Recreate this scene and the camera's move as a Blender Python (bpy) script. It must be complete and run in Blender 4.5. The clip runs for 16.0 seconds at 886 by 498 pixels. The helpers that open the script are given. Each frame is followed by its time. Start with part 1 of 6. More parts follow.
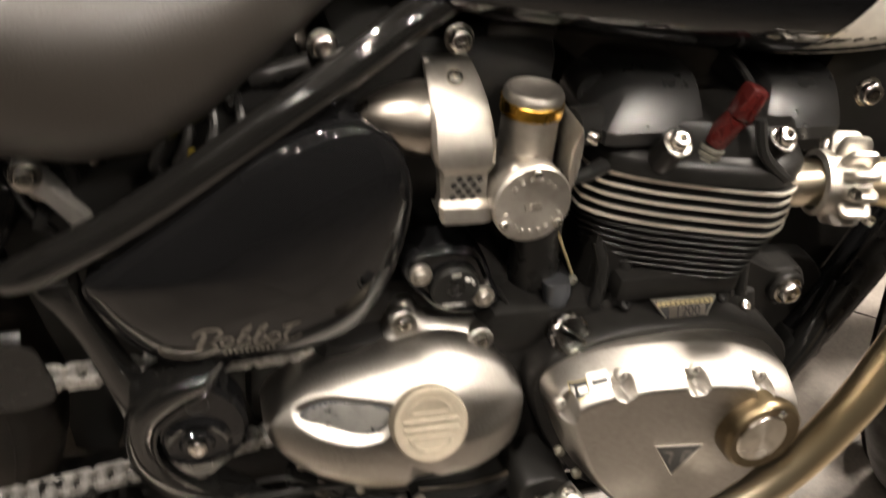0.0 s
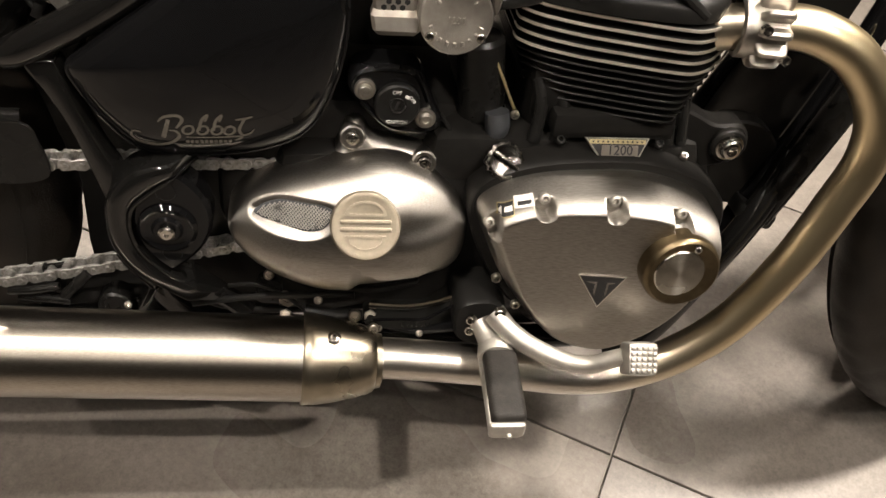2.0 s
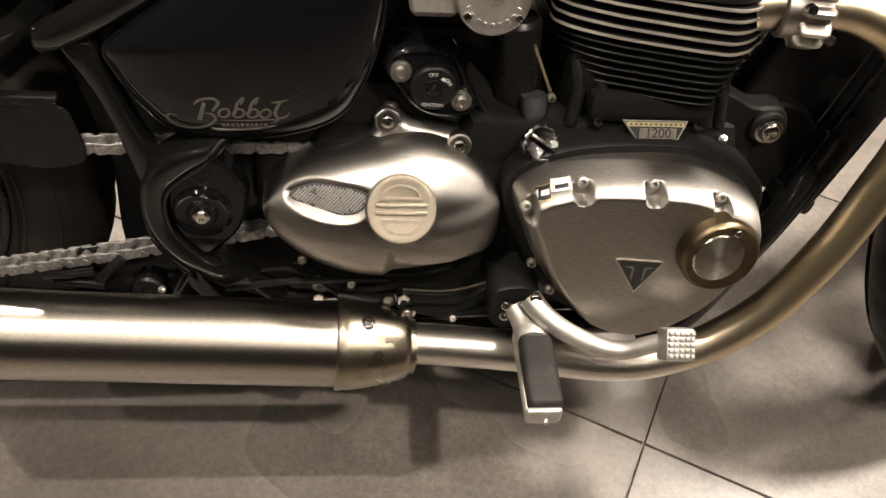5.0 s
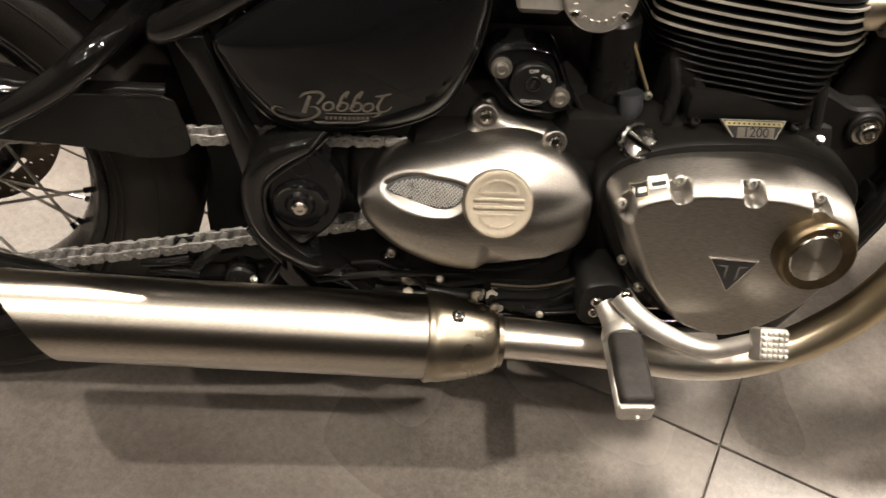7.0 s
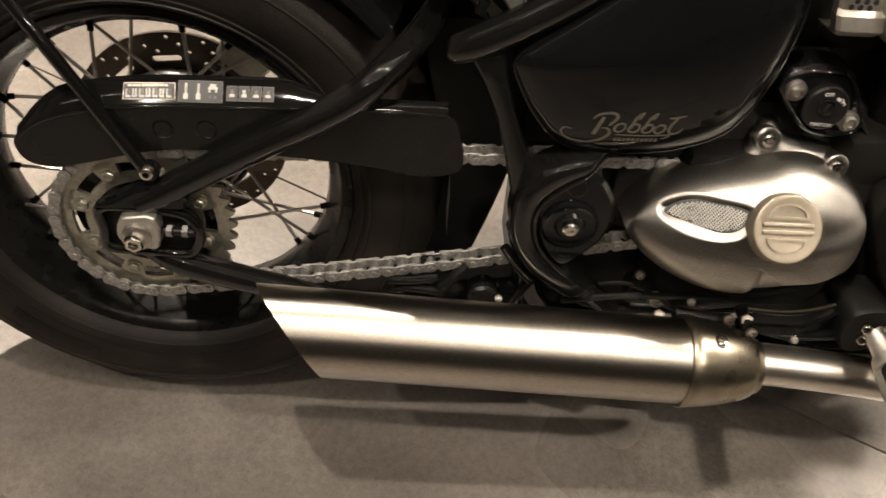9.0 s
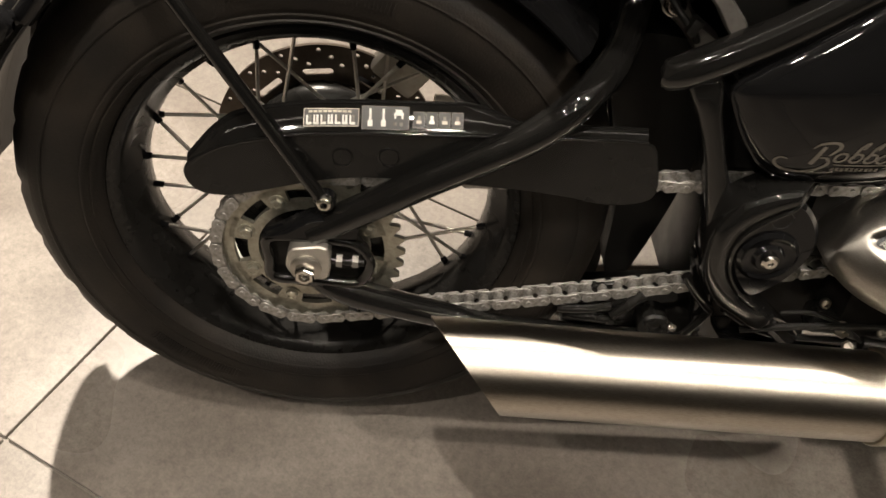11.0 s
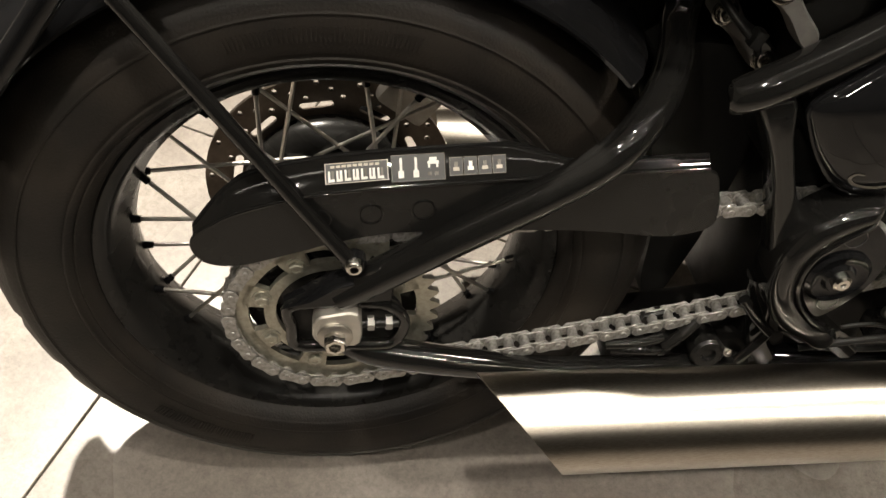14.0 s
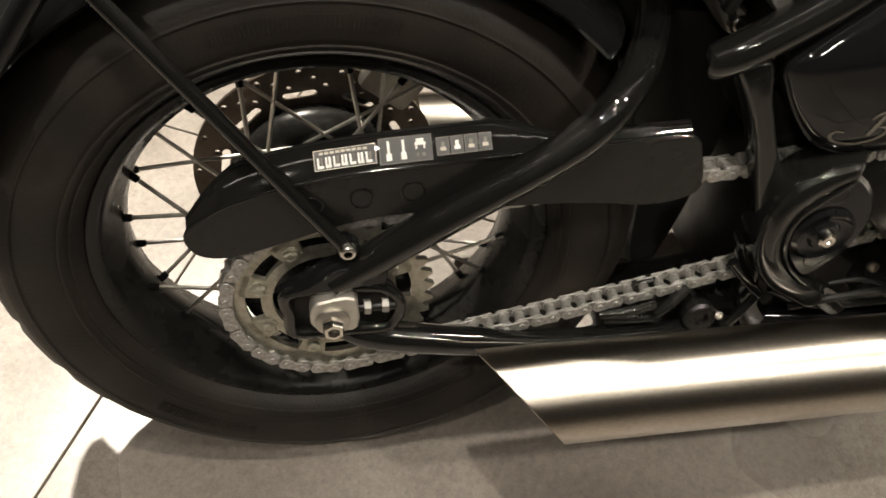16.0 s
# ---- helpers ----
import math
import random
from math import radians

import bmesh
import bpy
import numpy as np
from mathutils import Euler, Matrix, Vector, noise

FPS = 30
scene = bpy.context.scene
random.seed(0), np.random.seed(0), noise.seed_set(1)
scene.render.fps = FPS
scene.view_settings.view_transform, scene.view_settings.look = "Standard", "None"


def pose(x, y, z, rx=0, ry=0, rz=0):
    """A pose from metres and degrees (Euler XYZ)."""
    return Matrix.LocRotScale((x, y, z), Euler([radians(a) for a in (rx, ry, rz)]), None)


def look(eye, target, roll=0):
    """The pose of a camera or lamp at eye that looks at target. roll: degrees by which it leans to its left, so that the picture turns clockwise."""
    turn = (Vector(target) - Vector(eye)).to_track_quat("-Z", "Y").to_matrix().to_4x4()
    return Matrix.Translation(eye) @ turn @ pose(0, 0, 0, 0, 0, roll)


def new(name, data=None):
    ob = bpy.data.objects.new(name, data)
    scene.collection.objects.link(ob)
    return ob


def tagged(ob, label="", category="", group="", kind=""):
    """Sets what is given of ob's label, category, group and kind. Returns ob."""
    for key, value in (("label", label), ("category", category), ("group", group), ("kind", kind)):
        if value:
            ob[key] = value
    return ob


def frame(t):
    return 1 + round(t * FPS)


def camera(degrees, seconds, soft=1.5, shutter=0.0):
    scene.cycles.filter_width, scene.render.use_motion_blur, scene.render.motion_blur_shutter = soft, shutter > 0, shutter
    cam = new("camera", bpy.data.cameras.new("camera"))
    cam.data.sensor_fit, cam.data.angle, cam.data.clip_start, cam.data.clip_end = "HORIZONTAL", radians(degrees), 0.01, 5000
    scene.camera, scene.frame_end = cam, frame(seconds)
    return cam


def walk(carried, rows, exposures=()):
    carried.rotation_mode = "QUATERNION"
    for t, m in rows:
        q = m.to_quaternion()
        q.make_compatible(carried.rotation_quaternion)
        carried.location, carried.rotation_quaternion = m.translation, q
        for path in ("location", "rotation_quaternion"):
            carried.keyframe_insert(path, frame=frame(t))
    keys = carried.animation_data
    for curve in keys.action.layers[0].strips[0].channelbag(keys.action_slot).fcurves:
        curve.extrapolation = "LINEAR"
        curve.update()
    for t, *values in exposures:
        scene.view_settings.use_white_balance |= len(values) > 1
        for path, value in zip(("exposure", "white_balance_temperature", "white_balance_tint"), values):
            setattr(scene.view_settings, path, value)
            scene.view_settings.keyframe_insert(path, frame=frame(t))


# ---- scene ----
cam = camera(52.87, 16.0, shutter=0.5)
# t, eye, turn in degrees
PATH = [
    (0, 0.4573, -0.5846, 1.1126, 43.933, -8.568, -13.547),
    (0.5, 0.5221, -0.6814, 1.0939, 41.390, -9.771, -7.165),
    (1, 0.5715, -0.7514, 1.0922, 41.839, -8.114, -4.988),
    (1.5, 0.5857, -0.7730, 1.0964, 42.181, -6.982, -5.511),
    (2, 0.5906, -0.7770, 1.0910, 41.509, -6.503, -5.463),
    (2.5, 0.5923, -0.7738, 1.0862, 41.027, -6.331, -5.456),
    (3, 0.5936, -0.7666, 1.0806, 40.670, -6.306, -5.197),
    (5.5, 0.5679, -0.7800, 1.0787, 41.009, -5.417, -4.362),
    (6, 0.5591, -0.7804, 1.0784, 40.994, -5.259, -3.919),
    (6.5, 0.5422, -0.7817, 1.0756, 40.843, -5.010, -3.211),
    (7, 0.5170, -0.7863, 1.0765, 40.829, -4.556, -2.180),
    (7.5, 0.4546, -0.7820, 1.0721, 40.525, -4.778, -2.158),
    (8, 0.3807, -0.7772, 1.0719, 41.048, -4.648, -1.823),
    (8.5, 0.3197, -0.7712, 1.0649, 41.280, -4.150, -0.949),
    (9, 0.2738, -0.7661, 1.0593, 41.324, -3.647, -0.100),
    (9.5, 0.2433, -0.7602, 1.0593, 41.436, -3.434, 1.117),
    (10, 0.2018, -0.7549, 1.0640, 40.950, -2.778, 2.393),
    (12.5, 0.0245, -0.5714, 1.0256, 37.427, -2.878, -4.318),
    (13, 0.0249, -0.5681, 1.0297, 37.315, -2.570, -5.090),
    (13.5, 0.0255, -0.5647, 1.0278, 37.294, -2.627, -5.283),
    (14, 0.0235, -0.5613, 1.0268, 37.146, -2.627, -5.747),
    (14.5, 0.0206, -0.5599, 1.0253, 36.940, -2.638, -6.005),
    (15, 0.0139, -0.5608, 1.0226, 36.869, -2.489, -6.089),
    (15.5, 0.0095, -0.5602, 1.0258, 36.631, -2.022, -6.488),
    (16, 0.0175, -0.5722, 1.0299, 36.498, -1.279, -8.963),
]
walk(cam, [(t, pose(x, y, z, rx, ry, rz)) for t, x, y, z, rx, ry, rz in PATH],
     exposures=[(0.0, 0.12, 6500, 10), (0.5, -0.08, 6500, 10), (1.0, -0.14, 6500, 10), (2.5, -0.30, 6550, 10), (7.0, -0.30, 6600, 10), (9.0, -0.38, 6800, 10), (10.2, -0.36, 6800, 10), (12.3, -0.05, 6500, 6), (16.0, -0.05, 6500, 6)])

# ---- light ----
world = bpy.data.worlds.new("showroom_air")
world.use_nodes = True
scene.world = world
world.node_tree.nodes["Background"].inputs[0].default_value = (1.0, 0.86, 0.70, 1)
world.node_tree.nodes["Background"].inputs[1].default_value = 0.05
scene.view_settings.exposure = 0.0


def ceiling_lamp(x, y, watts, size=0.10, tx=None, ty=None, spread=75.0, z=2.95, colour=(1.0, 0.90, 0.79)):
    """A round overhead light, a room downlight or an added fill, aimed at a point of the floor."""
    data = bpy.data.lights.new("ceiling_lamp", "AREA")
    data.shape, data.size, data.energy, data.color, data.spread = "DISK", size, watts, colour, radians(spread)
    ob = new("ceiling_lamp", data)
    ob.matrix_world = look((x, y, z), (x if tx is None else tx, y if ty is None else ty, 0.3))
    return ob


LAMPS = [
    # x, y, z, watts, size, aim x, aim y, spread
    (1.43, -1.36, 2.95, 6.4, 0.08, 0.8, -0.1, 48),
    (0.03, -0.45, 2.45, 11.5, 0.05, 0.5, -0.30, 90),
    # no known source for the next five: added floor fill and gloss highlights
    (0.15, -1.45, 2.95, 0.4, 0.08, 0.2, -0.1, 48),
    (2.30, -1.90, 2.95, 3.0, 0.08, 1.3, 0.0, 48),
    (-1.00, -1.25, 2.95, 7.0, 0.08, -0.6, -0.4, 70),
    (0.75, -2.60, 2.95, 0.6, 0.08, 0.6, -0.1, 40),
    (-0.60, -2.50, 2.95, 0.6, 0.08, -0.2, -0.1, 40),
    (1.55, 1.15, 2.95, 9, 0.07, 0.5, 0.1, 75),
    (-0.55, 1.25, 2.95, 96, 0.07, -0.80, 0.0, 75),
    (2.40, 0.30, 2.95, 76, 0.40, 1.65, 0.40, 75),
]
for x, y, z, w, s, tx, ty, sp in LAMPS:
    ceiling_lamp(x, y, w, s, tx, ty, sp, z)


def strip_lamp(x, y, length, watts, z=2.95):
    """A slim linear fitting along x in the ceiling."""
    data = bpy.data.lights.new("strip_lamp", "AREA")
    data.shape, data.size, data.size_y, data.energy, data.color = "RECTANGLE", length, 0.022, watts, (1.0, 0.90, 0.79)
    ob = new("strip_lamp", data)
    ob.location = (x, y, z)
    return ob


# unseen strips, placed to draw long streaks along tubes and silencer
strip_lamp(0.3, -0.55, 5.6, 8.0)
strip_lamp(0.3, -2.30, 2.6, 3)

# ---- materials ----


def material(name, colour, rough=0.5, metal=0.0, colour2=None, scale=40.0, bump=0.0, bump_scale=300.0, coat=0.0,
             rough_vary=0.08, stretch=(1, 1, 1), specular=0.5, wear=0.0, aniso=0.0, contrast=(0.35, 0.7)):
    m = bpy.data.materials.new(name)
    m.use_nodes = True
    nt = m.node_tree
    b = nt.nodes["Principled BSDF"]
    tc = nt.nodes.new("ShaderNodeTexCoord")
    mp = nt.nodes.new("ShaderNodeMapping")
    mp.inputs["Scale"].default_value = stretch
    nt.links.new(tc.outputs["Object"], mp.inputs["Vector"])
    n1 = nt.nodes.new("ShaderNodeTexNoise")
    n1.inputs["Scale"].default_value, n1.inputs["Detail"].default_value = scale, 6
    nt.links.new(mp.outputs[0], n1.inputs["Vector"])
    ramp = nt.nodes.new("ShaderNodeMapRange")
    ramp.inputs[1].default_value, ramp.inputs[2].default_value = contrast
    nt.links.new(n1.outputs["Fac"], ramp.inputs[0])
    mix = nt.nodes.new("ShaderNodeMix")
    mix.data_type = "RGBA"
    c2 = colour2 or tuple(c * 0.8 for c in colour)
    mix.inputs[6].default_value, mix.inputs[7].default_value = (*colour, 1), (*c2, 1)
    nt.links.new(ramp.outputs[0], mix.inputs[0])
    nt.links.new(mix.outputs[2], b.inputs["Base Color"])
    n2 = nt.nodes.new("ShaderNodeTexNoise")
    n2.inputs["Scale"].default_value, n2.inputs["Detail"].default_value = scale * 0.23, 3
    nt.links.new(tc.outputs["Object"], n2.inputs["Vector"])
    rr = nt.nodes.new("ShaderNodeMapRange")
    rr.inputs[1].default_value, rr.inputs[2].default_value = 0.3, 0.7
    rr.inputs[3].default_value, rr.inputs[4].default_value = max(0.0, rough - rough_vary), min(1.0, rough + rough_vary)
    nt.links.new(n2.outputs["Fac"], rr.inputs[0])
    nt.links.new(rr.outputs[0], b.inputs["Roughness"])
    b.inputs["Metallic"].default_value = metal
    b.inputs["Specular IOR Level"].default_value = specular
    b.inputs["Coat Weight"].default_value = coat
    b.inputs["Coat Roughness"].default_value = 0.03
    b.inputs["Anisotropic"].default_value = aniso
    if bump:
        n3 = nt.nodes.new("ShaderNodeTexNoise")
        n3.inputs["Scale"].default_value, n3.inputs["Detail"].default_value = bump_scale, 4
        nt.links.new(mp.outputs[0], n3.inputs["Vector"])
        bp = nt.nodes.new("ShaderNodeBump")
        bp.inputs["Strength"].default_value, bp.inputs["Distance"].default_value = bump, 0.001
        nt.links.new(n3.outputs["Fac"], bp.inputs["Height"])
        nt.links.new(bp.outputs[0], b.inputs["Normal"])
    return m


GLOSS = material("gloss_black_paint", (0.0045, 0.0045, 0.0048), 0.035, scale=60, rough_vary=0.02, bump=0.02, bump_scale=45, specular=0.27)
TUBE = material("gloss_black_powder_coat", (0.006, 0.0058, 0.0055), 0.065, scale=60, rough_vary=0.025, bump=0.04, bump_scale=350, specular=0.5)
SATIN = material("satin_black_paint", (0.006, 0.0058, 0.0055), 0.26, colour2=(0.009, 0.0086, 0.008), scale=120, bump=0.05, bump_scale=900, specular=0.21)
MATT = material("matt_black_coating", (0.0062, 0.0059, 0.0055), 0.36, colour2=(0.009, 0.0085, 0.0078), scale=90, bump=0.12, bump_scale=1400, specular=0.14)
PLASTIC = material("black_plastic", (0.0080, 0.0078, 0.0073), 0.40, specular=0.17, scale=200, bump=0.1, bump_scale=1600)
RUBBER = material("tyre_rubber", (0.0065, 0.0054, 0.0045), 0.55, colour2=(0.0165, 0.0132, 0.0100), scale=14, bump=0.5, bump_scale=380, specular=0.25)
GRIP = material("peg_rubber", (0.010, 0.0090, 0.0080), 0.60, colour2=(0.017, 0.0150, 0.0130), scale=120, bump=0.5, bump_scale=500, specular=0.22)
BRUSHED = material("brushed_stainless_steel", (0.44, 0.405, 0.355), 0.22, 1.0, colour2=(0.29, 0.263, 0.225), scale=300, stretch=(0.6, 8, 8), bump=0.015, bump_scale=1500, rough_vary=0.02)
COVER = material("brushed_aluminium_cover", (0.41, 0.39, 0.36), 0.30, 1.0, colour2=(0.28, 0.262, 0.238), scale=150, stretch=(0.25, 9, 9), bump=0.10, bump_scale=420, rough_vary=0.04)
ROCKER = material("dark_satin_coating", (0.013, 0.013, 0.013), 0.34, 0.3, colour2=(0.016, 0.0155, 0.015), scale=160, bump=0.05, bump_scale=1500)
CAST = material("cast_aluminium", (0.45, 0.425, 0.385), 0.42, 1.0, colour2=(0.36, 0.335, 0.295), scale=90, bump=0.2, bump_scale=1500)


def brushed_round(m, rough, amount=0.8):
    """Brush marks that run round the x axis, so that highlights draw out along it."""
    nt = m.node_tree
    b = nt.nodes["Principled BSDF"]
    for link in list(b.inputs["Roughness"].links):
        nt.links.remove(link)
    b.inputs["Roughness"].default_value = rough
    tan = nt.nodes.new("ShaderNodeTangent")
    tan.direction_type, tan.axis = "RADIAL", "X"
    b.inputs["Anisotropic"].default_value, b.inputs["Anisotropic Rotation"].default_value = amount, 0.25
    nt.links.new(tan.outputs[0], b.inputs["Tangent"])


brushed_round(BRUSHED, 0.35, 0.75)
brushed_round(COVER, 0.44, 0.7)
POLISHED = material("polished_fin_edge", (0.84, 0.80, 0.72), 0.50, 1.0, colour2=(0.78, 0.74, 0.66), scale=160)
CHROME = material("bright_steel", (0.60, 0.575, 0.53), 0.16, 1.0, colour2=(0.58, 0.55, 0.50), scale=260)
ZINC = material("dull_zinc", (0.40, 0.385, 0.325), 0.42, 0.9, colour2=(0.29, 0.275, 0.23), scale=220, bump=0.1)
CHAINST = material("chain_steel", (0.36, 0.35, 0.335), 0.42, 0.75, colour2=(0.20, 0.19, 0.175), scale=320, bump=0.15, bump_scale=1200)
# grey tones and ripple imitate broken dark reflections on the filler cap
DARKCHROME = material("worn_chrome", (0.25, 0.24, 0.225), 0.20, 1.0, colour2=(0.18, 0.172, 0.16), scale=260, bump=0.45, bump_scale=260)
GOLD = material("gold_anodised", (0.62, 0.36, 0.06), 0.28, 1.0, scale=160)
BRONZE = material("bronze_ring", (0.165, 0.128, 0.076), 0.38, 1.0, colour2=(0.125, 0.094, 0.055), scale=120)
LEATHER = material("brown_grey_leather", (0.0160, 0.0135, 0.0110), 0.50, colour2=(0.0140, 0.0116, 0.0092), scale=18, bump=0.35, bump_scale=420)
SILVER = material("silver_tank_paint", (0.55, 0.52, 0.46), 0.18, 0.2, coat=0.7, scale=60)
RED = material("red_plug_cap", (0.030, 0.004, 0.0035), 0.28, scale=150, colour2=(0.042, 0.005, 0.004))
WHITE = material("white_print", (0.60, 0.585, 0.55), 0.4, scale=200)
GREYPRINT = material("grey_script_decal", (0.085, 0.075, 0.063), 0.3, scale=200, colour2=(0.070, 0.062, 0.052))
PALE = material("bead_blasted_alloy", (0.26, 0.228, 0.175), 0.50, 0.65, colour2=(0.215, 0.187, 0.143), scale=160, bump=0.08, bump_scale=1800)
# black ink of the stickers, also the painted shade of small holes
DARKPRINT_HOLE = material("black_print", (0.012, 0.012, 0.012), 0.4, scale=200)
DISC = material("brake_disc_steel", (0.10, 0.082, 0.066), 0.42, 0.9, colour2=(0.075, 0.06, 0.048), scale=130)
PALEMETAL = material("sand_cast_alloy", (0.47, 0.45, 0.41), 0.50, 0.9, colour2=(0.40, 0.38, 0.345), scale=120, bump=0.08, bump_scale=1600)
FORGED = material("forged_grey_alloy", (0.16, 0.152, 0.14), 0.45, 0.35, colour2=(0.125, 0.118, 0.108), scale=110, bump=0.1, bump_scale=1500)
GUARDMAT = material("satin_black_guard_plastic", (0.005, 0.0049, 0.0047), 0.24, colour2=(0.008, 0.0077, 0.0072), scale=90, bump=0.05, bump_scale=900, specular=0.30)
VOID = material("unlit_opening", (0.004, 0.0038, 0.0035), 0.8, specular=0.05, scale=90)
SPOKE = material("spoke_steel", (0.55, 0.53, 0.49), 0.34, 1.0, colour2=(0.45, 0.43, 0.39), scale=300)
YELLOW = material("yellow_wire_tag", (0.35, 0.26, 0.01), 0.5, scale=200)
SATINGREY = material("satin_grey_metal", (0.30, 0.27, 0.235), 0.34, 1.0, colour2=(0.25, 0.225, 0.195), scale=80)
HOSE = material("grey_rubber", (0.034, 0.036, 0.040), 0.45, scale=100)
LENS = material("smoked_lens", (0.05, 0.02, 0.006), 0.1, coat=0.5, scale=80)
STRAW = material("straw_band", (0.55, 0.46, 0.26), 0.35, 0.8, scale=200)
WALL = material("wall_paint", (0.60, 0.57, 0.52), 0.8, scale=6, bump=0.1, bump_scale=200)
# dark copy of the wall, so gloss black mirrors a deep unlit room
DARKWALL = material("graphite_wall_paint", (0.07, 0.066, 0.060), 0.8, scale=6, bump=0.1, bump_scale=200)
STRAWSTEEL = material("straw_tinted_stainless", (0.31, 0.272, 0.208), 0.29, 1.0, colour2=(0.24, 0.21, 0.16), scale=60, rough_vary=0.05)
CEIL = material("ceiling_paint", (0.24, 0.225, 0.205), 0.85, scale=6)
GROUT = material("tile_grout", (0.19, 0.17, 0.15), 0.8, scale=60)


def tile_material():
    m = material("stone_look_tile", (0.175, 0.157, 0.139), 0.30, colour2=(0.096, 0.082, 0.071), scale=5, bump=0.06, bump_scale=260, rough_vary=0.06, contrast=(0.3, 0.75))
    nt = m.node_tree
    b = nt.nodes["Principled BSDF"]
    link = b.inputs["Base Color"].links[0].from_socket
    tc = [n for n in nt.nodes if n.type == "TEX_COORD"][0]
    fine = nt.nodes.new("ShaderNodeTexNoise")
    fine.inputs["Scale"].default_value, fine.inputs["Detail"].default_value, fine.inputs["Roughness"].default_value = 120, 8, 0.85
    nt.links.new(tc.outputs["Object"], fine.inputs["Vector"])
    span = nt.nodes.new("ShaderNodeMapRange")
    span.inputs[1].default_value, span.inputs[2].default_value, span.inputs[3].default_value, span.inputs[4].default_value = 0.3, 0.7, 0.60, 1.40
    nt.links.new(fine.outputs["Fac"], span.inputs[0])
    info = nt.nodes.new("ShaderNodeObjectInfo")
    tone = nt.nodes.new("ShaderNodeMapRange")
    tone.inputs[3].default_value, tone.inputs[4].default_value = 0.92, 1.08
    nt.links.new(info.outputs["Random"], tone.inputs[0])
    mul = nt.nodes.new("ShaderNodeMath")
    mul.operation = "MULTIPLY"
    nt.links.new(span.outputs[0], mul.inputs[0])
    nt.links.new(tone.outputs[0], mul.inputs[1])
    vm = nt.nodes.new("ShaderNodeVectorMath")
    vm.operation = "SCALE"
    nt.links.new(link, vm.inputs[0])
    nt.links.new(mul.outputs[0], vm.inputs["Scale"])
    nt.links.new(vm.outputs[0], b.inputs["Base Color"])
    return m


TILE = tile_material()


def heat_tint():
    """Stainless that goes from silver to straw and bronze nearer the exhaust port."""
    m = material("heat_tinted_stainless", (0.60, 0.56, 0.50), 0.32, 1.0, scale=200, stretch=(0.6, 8, 8), bump=0.03, bump_scale=1500, rough_vary=0.012)
    nt = m.node_tree
    b = nt.nodes["Principled BSDF"]
    tc = [n for n in nt.nodes if n.type == "TEX_COORD"][0]
    sep = nt.nodes.new("ShaderNodeSeparateXYZ")
    nt.links.new(tc.outputs["Object"], sep.inputs[0])
    mr = nt.nodes.new("ShaderNodeMapRange")
    mr.inputs[1].default_value, mr.inputs[2].default_value = 0.90, 1.06
    nt.links.new(sep.outputs[0], mr.inputs[0])
    mix = nt.nodes.new("ShaderNodeMix")
    mix.data_type = "RGBA"
    old = b.inputs["Base Color"].links[0].from_socket
    nt.links.new(mr.outputs[0], mix.inputs[0])
    nt.links.new(old, mix.inputs[6])
    mix.inputs[7].default_value = (0.62, 0.51, 0.32, 1)
    nt.links.new(mix.outputs[2], b.inputs["Base Color"])
    return m


BRONZED = heat_tint()

import collections

from mathutils.bvhtree import BVHTree
from mathutils.geometry import delaunay_2d_cdt


def turned_metal():
    """Aluminium turned on a lathe: fine rings round the centre."""
    m = material("turned_aluminium", (0.70, 0.66, 0.58), 0.22, 1.0, scale=120)
    nt = m.node_tree
    b = nt.nodes["Principled BSDF"]
    tan = nt.nodes.new("ShaderNodeTangent")
    tan.direction_type, tan.axis = "RADIAL", "Y"
    b.inputs["Anisotropic"].default_value, b.inputs["Anisotropic Rotation"].default_value = 0.9, 0.25
    nt.links.new(tan.outputs[0], b.inputs["Tangent"])
    return m


# ---- shape helpers ----


def part(name, bm, mat, parent=None, label="", smooth=True, sharp=38.0):
    """Links a bmesh as one mesh object under a thing or a part."""
    bmesh.ops.recalc_face_normals(bm, faces=bm.faces[:])
    if smooth:
        for f in bm.faces:
            f.smooth = True
        for e in bm.edges:
            if len(e.link_faces) == 2 and e.calc_face_angle(0) > radians(sharp):
                e.smooth = False
    me = bpy.data.meshes.new(name)
    bm.to_mesh(me)
    bm.free()
    me.materials.append(mat)
    ob = new(name, me)
    ob.parent = parent
    if label:
        tagged(ob, label)
    return ob


def again(ob, m, parent=None, mat=None):
    """Another object on the same mesh, at the local pose m."""
    o = new(ob.name.split(".")[0], ob.data)
    o.parent = parent or ob.parent
    o.matrix_local = m
    if ob.get("label"):
        tagged(o, ob["label"])
    return o


def spline(pts, k=6, closed=False):
    """Catmull-Rom through the points."""
    p = [np.array(q, float) for q in pts]
    n = len(p)
    out = []
    for i in range(n if closed else n - 1):
        a, b, c, d = (p[(i + j) % n] if closed else p[min(max(i + j, 0), n - 1)] for j in (-1, 0, 1, 2))
        for s in range(k):
            t = s / k
            out.append(0.5 * (2 * b + (c - a) * t + (2 * a - 5 * b + 4 * c - d) * t * t + (3 * b - a - 3 * c + d) * t ** 3))
    if not closed:
        out.append(p[-1])
    return out


